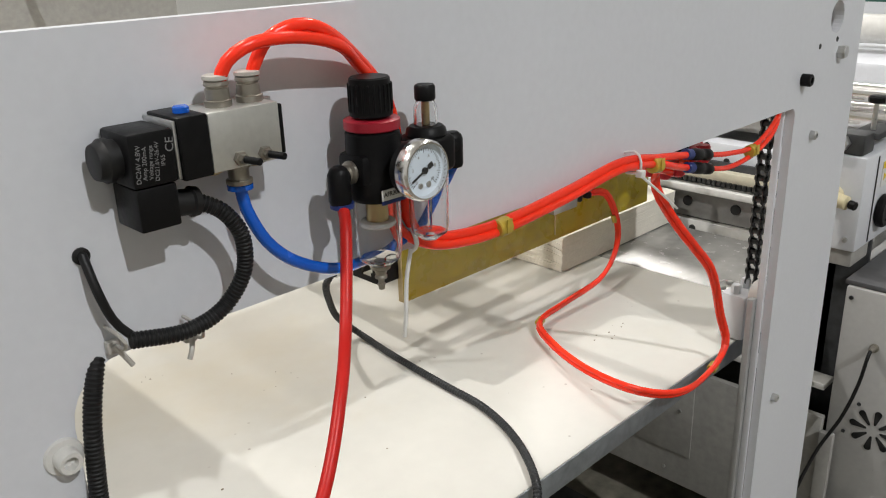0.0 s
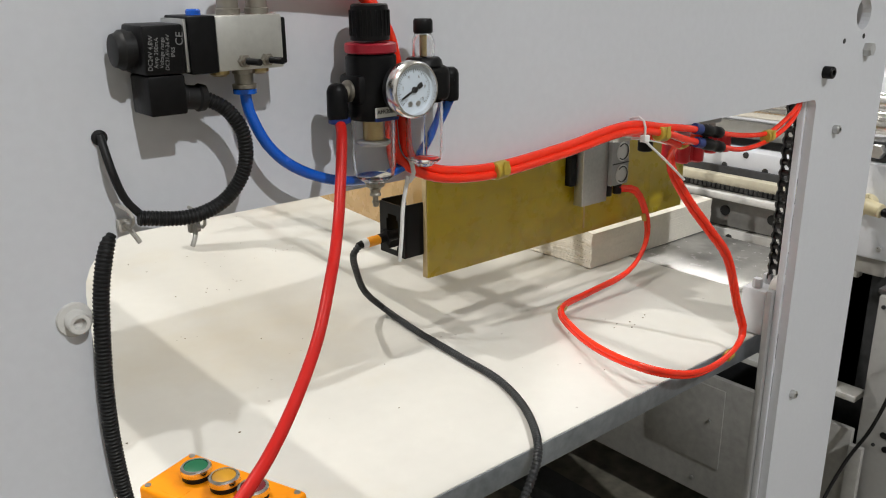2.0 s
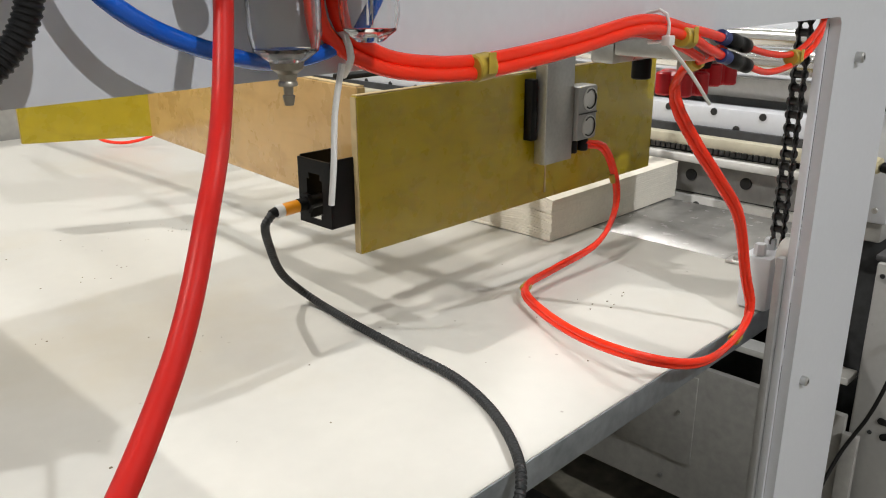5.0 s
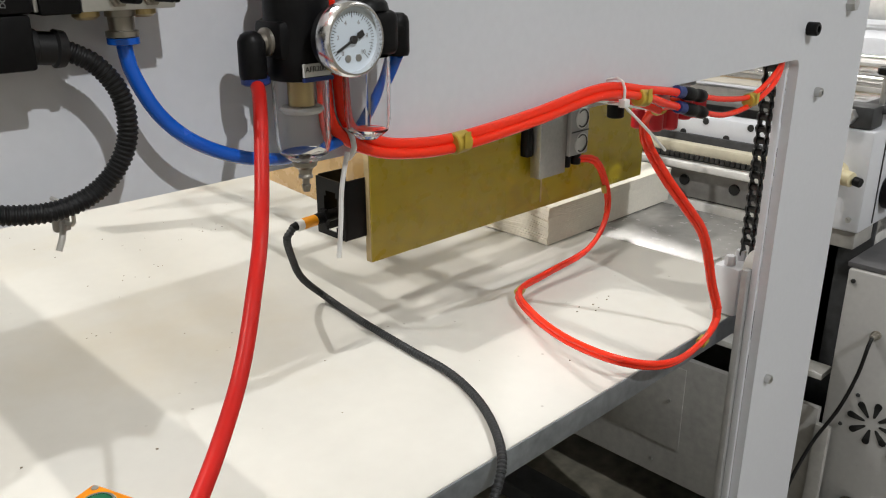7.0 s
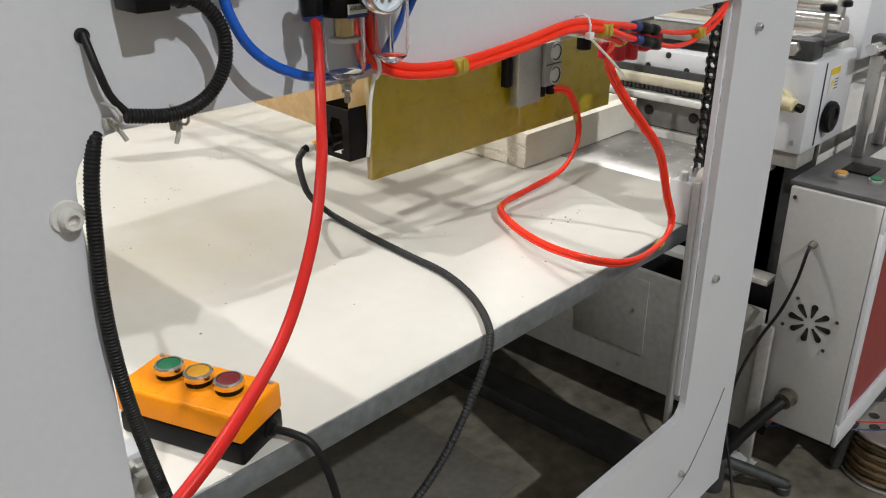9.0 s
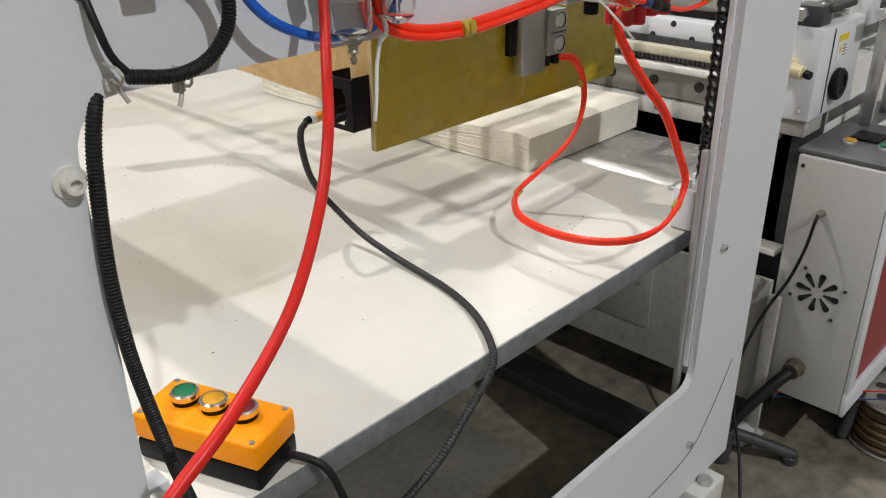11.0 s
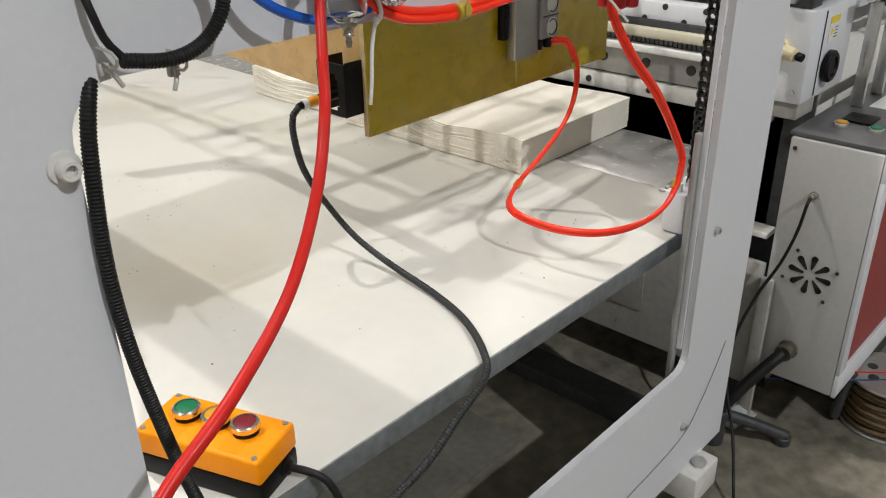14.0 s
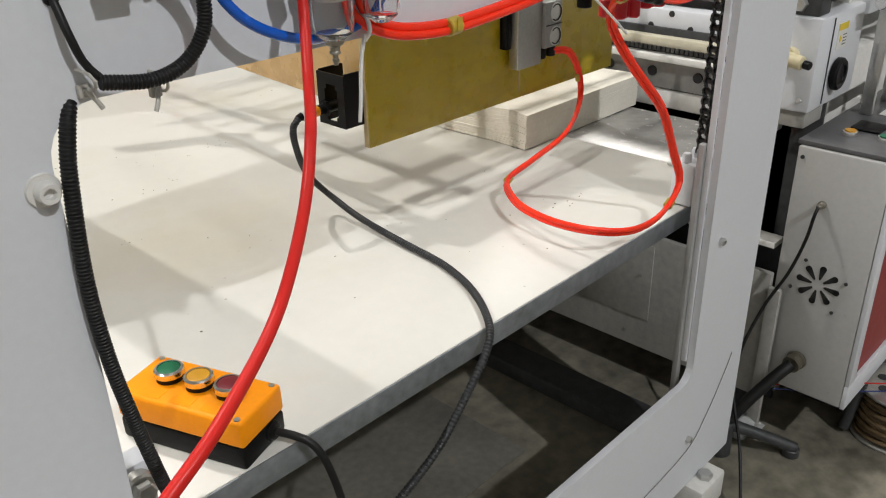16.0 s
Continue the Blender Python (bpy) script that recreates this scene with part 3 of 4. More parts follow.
part("inlet_fitting", turned([(0, 0.0072), (0.0035, 0.0072), (0.0038, 0.0062), (0.010, 0.006), (0.0105, 0.0078), (0.013, 0.0078)], (0.089, -0.019, 1.137), (0, 0, -1), 24), NICKEL, valve)
part("inlet_collar", turned([(0, 0.0076), (0.003, 0.0076), (0.0035, 0.006)], (0.089, -0.019, 1.1235), (0, 0, -1), 22), BLUE, valve)
for x in (0.082, 0.098):
    f = part("flow_screw", turned([(0, 0.0042), (0.0028, 0.0042), (0.003, 0.003), (0.006, 0.0028)], (x, yf, 1.1425), (0, -1, 0), 6), NICKEL, valve)
    part("stem", rod((x, yf - 0.006, 1.1425), (x + 0.0025, yf - 0.017, 1.1425), 0.0021, 12), BLACK, f)

# ---- filter regulator and lubricator ----
frl = thing("air_preparation_unit", "air filter regulator with gauge and lubricator, clear bowls", "air regulator")
ax, ay = 0.182, -0.03
knob = bmesh.new()
turned([(0, 0.0132), (0.0005, 0.0138), (0.019, 0.0134), (0.0235, 0.013), (0.0245, 0.012), (0.0245, 0.0115)], (ax, ay, 1.150), (0, 0, 1), 36, knob)
for k in range(24):
    a = 2 * math.pi * k / 24
    box(-0.0006, 0.0006, 0.0130, 0.0143, 0.003, 0.0205, 0.0003, 1, knob)
    for v in knob.verts[-24:]:
        v.co = Vector((ax, ay, 1.150)) + Matrix.Rotation(a, 3, "Z") @ v.co
part("adjusting_knob", knob, BLACK, frl, "ribbed black adjusting knob")
part("lock_ring", turned([(0, 0.0175), (0.0008, 0.0182), (0.0062, 0.0182), (0.007, 0.017)], (ax, ay, 1.1415), (0, 0, 1), 32), MAROON, frl, "dark red lock ring")
body = bmesh.new()
turned([(0, 0.0165), (0.003, 0.0185), (0.012, 0.0188), (0.03, 0.0182), (0.044, 0.0178), (0.0455, 0.016)], (ax, ay, 1.0955), (0, 0, 1), 32, body)
box(ax - 0.0195, ax + 0.0195, ay - 0.012, ay + 0.014, 1.107, 1.128, 0.004, 2, body)
part("regulator_body", body, BLACK, frl)
part("type_plate", box(ax - 0.011, ax + 0.007, ay - 0.0194, ay - 0.0182, 1.0985, 1.1055, 0.0002, 1), LABEL, frl, "small white type plate")
lettering("AFR2000", 0.0042, Matrix.Translation((ax - 0.002, ay - 0.0196, 1.1025)) @ Euler((radians(90), 0, 0)).to_matrix().to_4x4(), INK, frl, 0.0001)
part("blue_stripe", box(ax - 0.011, ax + 0.009, ay - 0.0192, ay - 0.018, 1.0958, 1.098), BLUEDK, frl)


def bowl(parent, x, y, z0, z1, r, neck):
    """A clear bowl with a wall thickness."""
    w = 0.0016
    return part("clear_bowl", turned([(z1 - z0, r), (0.012, r * 0.97), (0.005, r * 0.86), (0, neck), (0, neck * 0.6), (0.004, neck * 0.6), (0.0065, r * 0.8), (0.013, r - w * 1.5), (z1 - z0, r - w)], (x, y, z0), (0, 0, 1), 36), CLEAR, parent, "clear plastic bowl")


bowl(frl, ax, ay, 1.048, 1.0953, 0.0162, 0.007)
part("filter_element", turned([(0, 0.0075), (0.014, 0.0075)], (ax, ay, 1.0805), (0, 0, 1), 24), BRASS, frl, "tan sintered filter element")
part("baffle", turned([(0, 0.011), (0.002, 0.0125), (0.0035, 0.0115)], (ax, ay, 1.0765), (0, 0, 1), 24), NYLON, frl)
part("drain_cock", turned([(0, 0.0075), (0.003, 0.0068), (0.005, 0.0042), (0.008, 0.0036), (0.009, 0.0042), (0.0102, 0.0042), (0.0106, 0.0022), (0.014, 0.002), (0.0145, 0.0028), (0.0185, 0.002)], (ax, ay, 1.0485), (0, 0, -1), 20), NICKEL, frl)
lx = 0.2295
part("lubricator_body", box(lx - 0.0155, lx + 0.0155, ay - 0.0155, ay + 0.0155, 1.1035, 1.130, 0.006, 3), BLACK, frl)
part("lubricator_neck", turned([(0, 0.0145), (0.004, 0.0135), (0.006, 0.0115)], (lx, ay, 1.1295), (0, 0, 1), 28), BLACK, frl)
part("sight_dome", turned([(0, 0.0085), (0.012, 0.0082), (0.0165, 0.0062), (0.018, 0.005), (0.018, 0.0035), (0.0155, 0.0045), (0.011, 0.0066), (0.0005, 0.0068)], (lx, ay, 1.1355), (0, 0, 1), 28), CLEAR, frl, "clear sight dome")
part("drip_tube", rod((lx, ay, 1.136), (lx, ay, 1.151), 0.0028, 14), BRASS, frl)
part("dome_cap", turned([(0, 0.0066), (0.001, 0.0072), (0.009, 0.0072), (0.0105, 0.0062)], (lx, ay, 1.1525), (0, 0, 1), 24), BLACK, frl)
bowl(frl, lx, ay, 1.054, 1.1033, 0.0145, 0.006)
part("oil_tube", rod((lx, ay, 1.062), (lx + 0.002, ay, 1.103), 0.0016, 10), CLEAR, frl)
part("joiner", box(ax + 0.0185, lx - 0.015, ay - 0.009, ay + 0.009, 1.108, 1.127, 0.003), BLACK, frl)
part("wall_bracket", box(ax + 0.012, lx - 0.008, ay + 0.012, -0.0002, 1.107, 1.129, 0.002), BLACK, frl)
gx, gz = 0.1895, 1.1185
part("gauge_stem", rod((ax + 0.003, ay - 0.012, 1.117), (gx, -0.056, gz), 0.007, 16), BLACK, frl)
gauge = part("gauge_case", turned([(0, 0.013), (0.003, 0.0175), (0.008, 0.0182), (0.011, 0.0182)], (gx, -0.053, gz), (0, -1, 0), 40), BLACK, frl, "black pressure gauge case")
part("gauge_rim", turned([(0, 0.0186), (0.001, 0.0195), (0.0085, 0.0195), (0.0105, 0.0182), (0.0105, 0.0172), (0.0065, 0.0166)], (gx, -0.062, gz), (0, -1, 0), 48), CHROME, gauge, "polished chrome rim")
part("dial", turned([(0, 0.0166), (0.0005, 0.0166)], (gx, -0.0682, gz), (0, -1, 0), 40), mat("dial_white", (0.66, 0.74, 0.82), 0.4, var=0.02), gauge, "white gauge dial with fine scale")
ticks = bmesh.new()
for k in range(41):
    a = radians(225 - 270 * k / 40)
    n = len(ticks.verts)
    L = 0.0028 if k % 5 == 0 else 0.0016
    box(0.0142 - L, 0.0142, -0.0001, 0.0001, -0.00014, 0.00014, bm=ticks)
    ticks.verts.ensure_lookup_table()
    for v in ticks.verts[n:]:
        v.co = Vector((gx + v.co.x * math.cos(a) - v.co.z * math.sin(a), -0.0689 + v.co.y, gz + v.co.x * math.sin(a) + v.co.z * math.cos(a)))
part("scale", ticks, INK, gauge, smooth=False)
for k, wd in enumerate(("0", "2", "4", "6", "8", "10")):
    a = radians(225 - 270 * k / 5)
    lettering(wd, 0.0032, Matrix.Translation((gx + 0.0096 * math.cos(a), -0.0689, gz + 0.0096 * math.sin(a))) @ Euler((radians(90), 0, 0)).to_matrix().to_4x4(), PRINT, gauge, 0.00005)
ndl = box(-0.004, 0.0125, -0.0003, 0.0003, -0.0007, 0.0007, 0.0002, 1)
box(-0.0075, -0.0035, -0.0003, 0.0003, -0.0016, 0.0016, bm=ndl)
for v in ndl.verts:
    a = radians(207)
    v.co = (gx + v.co.x * math.cos(a) - v.co.z * math.sin(a), -0.0698 + v.co.y, gz + v.co.x * math.sin(a) + v.co.z * math.cos(a))
part("needle", ndl, INK, gauge)
part("hub", rod((gx, -0.0688, gz), (gx, -0.0708, gz), 0.0021, 16), INK, gauge)
for dx in (-0.0035, 0.0035):
    part("dial_screw", rod((gx + dx, -0.0686, gz - 0.0095), (gx + dx, -0.0694, gz - 0.0095), 0.0019, 12), STEEL, gauge)
part("inlet_nipple", turned([(0, 0.0075), (0.004, 0.0075), (0.005, 0.0055), (0.009, 0.0055)], (ax - 0.0175, ay, 1.1165), (-1, 0, 0), 18), NICKEL, frl)
elbow = bmesh.new()
turned([(0, 0.003), (0.0015, 0.0055), (0.005, 0.0072), (0.022, 0.0075), (0.0245, 0.0068)], (0.1525, ay, 1.1225), (0, 0, -1), 22, elbow)
rod((0.1525, ay, 1.115), (0.158, ay, 1.1155), 0.0062, 18, bm=elbow)
part("inlet_elbow", elbow, BLACK, frl)
part("elbow_collar", turned([(0, 0.0078), (0.003, 0.0078), (0.004, 0.0062)], (0.1535, ay, 1.0985), (0, 0, -1), 20), BLUEDK, frl, "dark blue release collar")
out = bmesh.new()
turned([(0, 0.004), (0.002, 0.0065), (0.005, 0.0075), (0.023, 0.0075), (0.025, 0.0068)], (0.2545, ay, 1.1265), (0, 0, -1), 22, out)
rod((0.2545, ay, 1.117), (0.243, ay, 1.117), 0.0078, 18, bm=out)
part("outlet_elbow", out, BLACK, frl)

# ---- hoses and cables fixed to the side plate ----
def single_hose(name, pts, r, material, label, cat="hose", **kw):
    h = tagged(part(name, hose(pts, r, **kw), material), label, cat)
    return h


HR = 0.0038
ARC1 = [(0.0815, -0.019, 1.178), (0.086, -0.025, 1.194), (0.102, -0.03, 1.203), (0.132, -0.03, 1.203), (0.164, -0.025, 1.195), (0.189, -0.012, 1.179), (0.212, -0.008, 1.158), (0.222, -0.007, 1.131), (0.226, -0.007, 1.089), (0.229, -0.008, 1.063), (0.243, -0.011, 1.05)]
ARC2 = [(0.1015, -0.019, 1.178), (0.107, -0.022, 1.193), (0.116, -0.025, 1.205), (0.134, -0.028, 1.21), (0.156, -0.025, 1.204), (0.187, -0.012, 1.185), (0.209, -0.006, 1.164), (0.215, -0.006, 1.137), (0.217, -0.006, 1.089), (0.22, -0.007, 1.06), (0.238, -0.012, 1.044)]
BEAM = [(0.27, -0.012, 1.041), (0.325, -0.012, 1.037), (0.411, -0.012, 1.043), (0.498, -0.012, 1.052), (0.567, -0.01, 1.042)]
single_hose("red_air_hose", ARC1 + BEAM + [(0.6, -0.009, 1.037), (0.628, -0.007, 1.032)], HR, RED, "glossy red air hose arching from valve to beam edge")
single_hose("red_air_hose", ARC2 + [(x, y - 0.002, z - 0.0065) for x, y, z in BEAM] + [(0.6, -0.009, 1.026), (0.632, -0.006, 1.0175)], HR, RED, "glossy red air hose arching from valve to beam edge")
single_hose("red_air_hose", [(x + 0.02, y + 0.006, z - 0.005) for x, y, z in BEAM[:3]] + [(0.40, -0.004, 1.034), (0.495, -0.005, 1.043), (0.565, -0.002, 1.03), (0.61, 0.0, 1.016)], HR * 0.95, RED, "glossy red air hose taped under the beam")
single_hose("blue_air_hose", [(0.089, -0.019, 1.121), (0.09, -0.022, 1.107), (0.1, -0.025, 1.085), (0.118, -0.028, 1.068), (0.148, -0.028, 1.055), (0.192, -0.01, 1.046), (0.232, -0.008, 1.053), (0.252, -0.018, 1.081), (0.2545, -0.03, 1.102)], HR, BLUE, "glossy blue air hose between valve and lubricator")
supply_hose = single_hose("red_supply_hose", [(0.1535, -0.03, 1.097), (0.145, -0.045, 1.086), (0.123, -0.071, 1.04), (0.095, -0.103, 1.014), (0.063, -0.129, 0.978), (0.01, -0.165, 0.946), (-0.056, -0.202, 0.93), (-0.103, -0.213, 0.909), (-0.134, -0.224, 0.886)], 0.0038, REDDARK, "matt red air supply hose hanging in front")
single_hose("black_conduit", [(0.0585, -0.022, 1.121), (0.072, -0.026, 1.112), (0.081, -0.028, 1.095), (0.08, -0.026, 1.072), (0.066, -0.022, 1.053), (0.042, -0.02, 1.046), (0.011, -0.016, 1.05)], 0.0044, RUBBER, "black corrugated conduit curving from the coil plug", "conduit", rib=0.0006, pitch=0.0024)
single_hose("black_lead", [(0.016, -0.015, 1.0485), (0.006, -0.012, 1.062), (0.0, -0.012, 1.081), (-0.001, -0.003, 1.1), (0.0, 0.003, 1.101)], 0.0026, RUBBER, "thin black lead entering a hole in the plate", "cable")
tagged(part("grommet", turned([(0, 0.0048), (0.0015, 0.0048), (0.002, 0.0035)], (-0.001, 0, 1.1), (0, -1, 0), 18), RUBBER), "black rubber grommet in the plate", "grommet")
single_hose("hanging_conduit", [(0.006, 0.014, 1.046), (-0.004, 0.002, 1.034), (-0.0125, -0.004, 1.01), (-0.0165, -0.006, 0.985), (-0.0205, -0.007, 0.936), (-0.0205, -0.008, 0.889), (-0.0155, -0.008, 0.834), (-0.002, -0.008, 0.75), (0.0105, -0.008, 0.69), (0.024, -0.009, 0.635)], 0.0048, RUBBER, "black corrugated conduit hanging down the frame edge", "conduit", rib=0.0006, pitch=0.0026)


def cable_clip(x, z, flip, label):
    c = thing("cable_clip", label, "cable clip", "cable clips")
    part("saddle", hose([(x - 0.003, -0.004, z + 0.002), (x - 0.002, -0.019, z + 0.001), (x, -0.0215, z - 0.004), (x + 0.001, -0.015, z - 0.010), (x + 0.001, -0.004, z - 0.011)], 0.0011, seg=8), CLIP, c)
    part("base", box(x - 0.004, x + 0.004, -0.005, -0.0002, z - 0.016, z - 0.008, 0.001), CLIP, c)
    part("tail", hose([(x, -0.006, z - 0.011), (x - 0.003 * flip, -0.010, z - 0.017), (x - 0.006 * flip, -0.011, z - 0.023)], 0.0017, seg=8), CLIP, c)
    part("screw", rod((x, -0.0052, z - 0.012), (x, -0.0068, z - 0.012), 0.0024, 12), STEEL, c)


cable_clip(0.006, 1.056, -1, "translucent white nylon cable clip with tail")
cable_clip(0.052, 1.046, 1, "translucent white nylon cable clip with tail")
for p, q in (((0.318, -0.014, 1.033), (0.332, -0.014, 1.034)), ((0.552, -0.012, 1.037), (0.566, -0.012, 1.035)), ((0.79, 0.0, 1.003), (0.803, 0.0, 1.003))):
    w = thing("tape_wrap", "yellow adhesive tape round the red hoses", "tape", "hose tapes")
    part("wrap", rod(p, q, 0.0078, 14), TAPE, w)
    m = Vector(p).lerp(Vector(q), 0.5)
    part("loose_end", box(m.x - 0.003, m.x + 0.003, m.y - 0.0088, m.y - 0.0083, m.z - 0.003, m.z + 0.0085), TAPE, w)
tie = thing("cable_tie", "white nylon cable tie round the hoses, long tail", "cable tie", "cable ties")
part("band", hose([(0.521, 0.002, 1.054), (0.520, -0.013, 1.0575), (0.521, -0.0185, 1.05), (0.523, -0.016, 1.037), (0.524, -0.001, 1.034)], 0.0013, seg=8), NYLON, tie)
part("lock", box(0.518, 0.526, -0.022, -0.015, 1.033, 1.04, 0.001), NYLON, tie)
part("tail", hose([(0.522, -0.018, 1.035), (0.56, -0.02, 1.008), (0.60, -0.016, 0.982)], 0.0014, seg=8), NYLON, tie)
tie = thing("cable_tie", "white nylon cable tie hanging from the hoses", "cable tie", "cable ties")
part("band", hose([(0.232, 0.002, 1.058), (0.229, -0.012, 1.056), (0.23, -0.015, 1.045), (0.234, -0.004, 1.036)], 0.0018, seg=8), NYLON, tie)
part("tail", hose([(0.226, -0.013, 1.043), (0.222, -0.011, 1.02), (0.219, -0.012, 0.995), (0.2175, -0.0105, 0.974)], 0.0016, seg=8), NYLON, tie)

single_hose("far_red_hose", [(0.80, 1.64, 0.92), (0.795, 1.65, 0.76), (0.82, 1.66, 0.70), (0.88, 1.63, 0.685), (0.95, 1.6, 0.71), (0.975, 1.58, 0.78), (0.97, 1.57, 0.93)], HR, RED, "red air hose hanging at the far board")

# push-in connectors at the right end
for p, q in (((0.627, -0.006, 1.033), (0.684, -0.004, 1.021)), ((0.632, -0.006, 1.0175), (0.69, -0.004, 1.0035))):
    c = thing("hose_connector", "black push-in hose connector with blue collar", "connector", "hose connectors")
    P, Q = Vector(p), Vector(q)
    part("collar", rod(P, P.lerp(Q, 0.22), 0.0060, 18), BLUEDK, c, "blue release collar")
    part("sleeve", turned([(0, 0.005), (0.006, 0.0066), (0.02, 0.0066), (0.022, 0.0058), (0.03, 0.0058), (0.032, 0.0066), (0.043, 0.0064), (0.045, 0.005)], P.lerp(Q, 0.22), Q - P, 20), BLACK, c)
single_hose("thin_red_hose", [(0.682, -0.004, 1.021), (0.739, 0.0, 1.011), (0.796, 0.0, 1.007), (0.839, 0.0, 1.02), (0.885, 0.008, 1.036), (0.905, 0.018, 1.05)], 0.003, RED, "thin red air hose running behind the post")
single_hose("thin_red_hose", [(0.688, -0.004, 1.004), (0.742, 0.0, 0.994), (0.798, 0.0, 0.997), (0.848, 0.0, 1.013), (0.888, 0.01, 1.031), (0.905, 0.02, 1.045)], 0.003, RED, "thin red air hose running behind the post")

# clamp bar with red knobs under the beam
bar = thing("clamp_bar", "grey steel clamp bar with black screws under the beam", "clamp bar")
part("bar", box(0.62, 0.84, 0.09, 0.115, 1.004, 1.03, 0.003), STEEL, bar)
part("stay", box(0.62, 0.65, 0.0125, 0.0895, 1.012, 1.028, 0.002), STEEL, bar)
for x in (0.69, 0.815):
    part("black_screw", rod((x, 0.1025, 1.0035), (x, 0.1025, 0.984), 0.0095, 18), BLACK, bar)
for x, z in ((0.775, 0.972), (0.838, 0.977)):
    k = thing("star_knob", "red plastic star knob", "knob", "star knobs")
    lob = bmesh.new()
    rod((x, 0.105, z - 0.012), (x, 0.105, z + 0.012), 0.019, 20, 0.003, lob)
    for j in range(5):
        a = 2 * math.pi * j / 5
        rod((x + 0.019 * math.cos(a), 0.105 + 0.019 * math.sin(a), z - 0.012), (x + 0.019 * math.cos(a), 0.105 + 0.019 * math.sin(a), z + 0.012), 0.009, 14, 0.002, lob)
    part("grip", lob, REDPL, k)
    part("stud", rod((x, 0.105, z + 0.012), (x, 0.105, 1.004), 0.006, 14), STEEL, k)

# ---- control cabinet beside the stacker ----
cab = thing("control_cabinet", "white steel control cabinet with dark sloping desk top and red side", "control cabinet")
CX = 1.31
part("shell", box(CX, 2.0, -0.133, 0.035, 0.135, 0.652, 0.004), mat("cabinet_paint", (0.50, 0.495, 0.485), 0.3, var=0.06, scale=5, fine=90), cab)
part("side_panel", box(CX + 0.035, 1.98, -0.1345, -0.1335, 0.19, 0.60), DEEPRED, cab, "deep red side panel")
for b in ((CX, 2.0, 0.135, 0.188), (CX, 2.0, 0.602, 0.652), (CX, CX + 0.033, 0.1885, 0.6015)):
    part("side_frame", box(b[0], b[1], -0.142, -0.1335, b[2], b[3], 0.001), WHITE, cab)
part("desk_top", box(CX + 0.006, 2.0, -0.139, 0.04, 0.6525, 0.662, 0.002), DESK, cab, "dark grey desk top")
for x, y, m_ in ((1.395, -0.024, YELLOWB), (1.40, -0.085, GREENB), (1.50, -0.09, YELLOWB)):
    kb = part("desk_button", turned([(0, 0.014), (0.004, 0.0145), (0.009, 0.0135), (0.0095, 0.011)], (x, y, 0.662), (0, 0, 1), 24), CHROME, cab)
    part("cap", rod((x, y, 0.671), (x, y, 0.6735), 0.0105, 20), m_, kb)
part("display", box(1.43, 1.49, -0.065, -0.01, 0.6622, 0.667, 0.002), BLACK, cab)
part("paper_sheet", box(1.56, 1.85, -0.13, -0.02, 0.6622, 0.6632), LABEL, cab)
slots = thing("fan_grille", "eight radial slots of the cabinet fan", "grille")
slots.location = (CX - 0.0008, -0.047, 0.386)
blade = bmesh.new()
rod((-0.0006, 0, 0.036), (0.002, 0, 0.036), 0.0062, 14, 0.0002, blade)
rod((-0.0006, 0, 0.014), (0.002, 0, 0.014), 0.0022, 10, 0.0002, blade)
bmesh.ops.convex_hull(blade, input=list(blade.verts))
sl = part("slot", blade, INK, slots, smooth=False)
for k in range(8):
    o = sl if k == 0 else new("slot", sl.data)
    o.parent = slots
    o.rotation_euler = (radians(45 * k + 8), 0, 0)
for dy, dz in ((-0.05, 0.02), (0.05, -0.02), (0.03, 0.045), (-0.035, -0.048)):
    part("grille_screw", rod((-0.002, dy, dz), (0.0005, dy, dz), 0.0035, 12), DARKSTEEL, slots)
part("socket", turned([(0, 0.008), (0.004, 0.008), (0.005, 0.0055), (0.02, 0.005), (0.022, 0.0035)], (CX, -0.027, 0.549), (-1, 0, 0.1), 18), NICKEL, cab)
part("corner_screw", rod((CX - 0.002, 0.024, 0.632), (CX + 0.001, 0.024, 0.632), 0.004, 12), DARKSTEEL, cab)
# made-up base: carries the cabinet, its dark colour gives the shade beneath
part("plinth", box(CX + 0.19, 1.97, -0.11, 0.02, 0.0, 0.1345, 0.004), DARKSTEEL, cab, "added dark plinth for the shade under the cabinet")
single_hose("sensor_wire", [(CX - 0.021, -0.027, 0.5505), (CX - 0.03, -0.026, 0.535), (CX - 0.03, -0.018, 0.48), (CX - 0.035, 0.0, 0.41), (CX - 0.05, 0.03, 0.33), (1.22, 0.045, 0.24), (1.18, 0.03, 0.16), (1.12, -0.02, 0.10), (1.06, -0.06, 0.04), (1.0, -0.09, 0.004), (0.8, -0.16, 0.004)], 0.0032, RUBBER, "thin black wire from cabinet socket to the floor", "cable")
plug = thing("cable_plug", "black screwed cable plug with thick lead", "plug")
part("collar", turned([(0, 0.018), (0.004, 0.02), (0.008, 0.02), (0.01, 0.0165), (0.018, 0.0165), (0.02, 0.018), (0.028, 0.0175)], (CX, -0.037, 0.212), (-1, 0.1, -0.1), 24), mat("dull_brass", (0.16, 0.145, 0.11), 0.4, 0.6, var=0.3, scale=60), plug)
part("lead", hose([(CX - 0.026, -0.034, 0.209), (1.26, -0.02, 0.19), (1.22, 0.01, 0.14), (1.19, 0.04, 0.08), (1.17, 0.06, 0.02), (1.2, 0.16, 0.011)], 0.0125), RUBBER, plug)

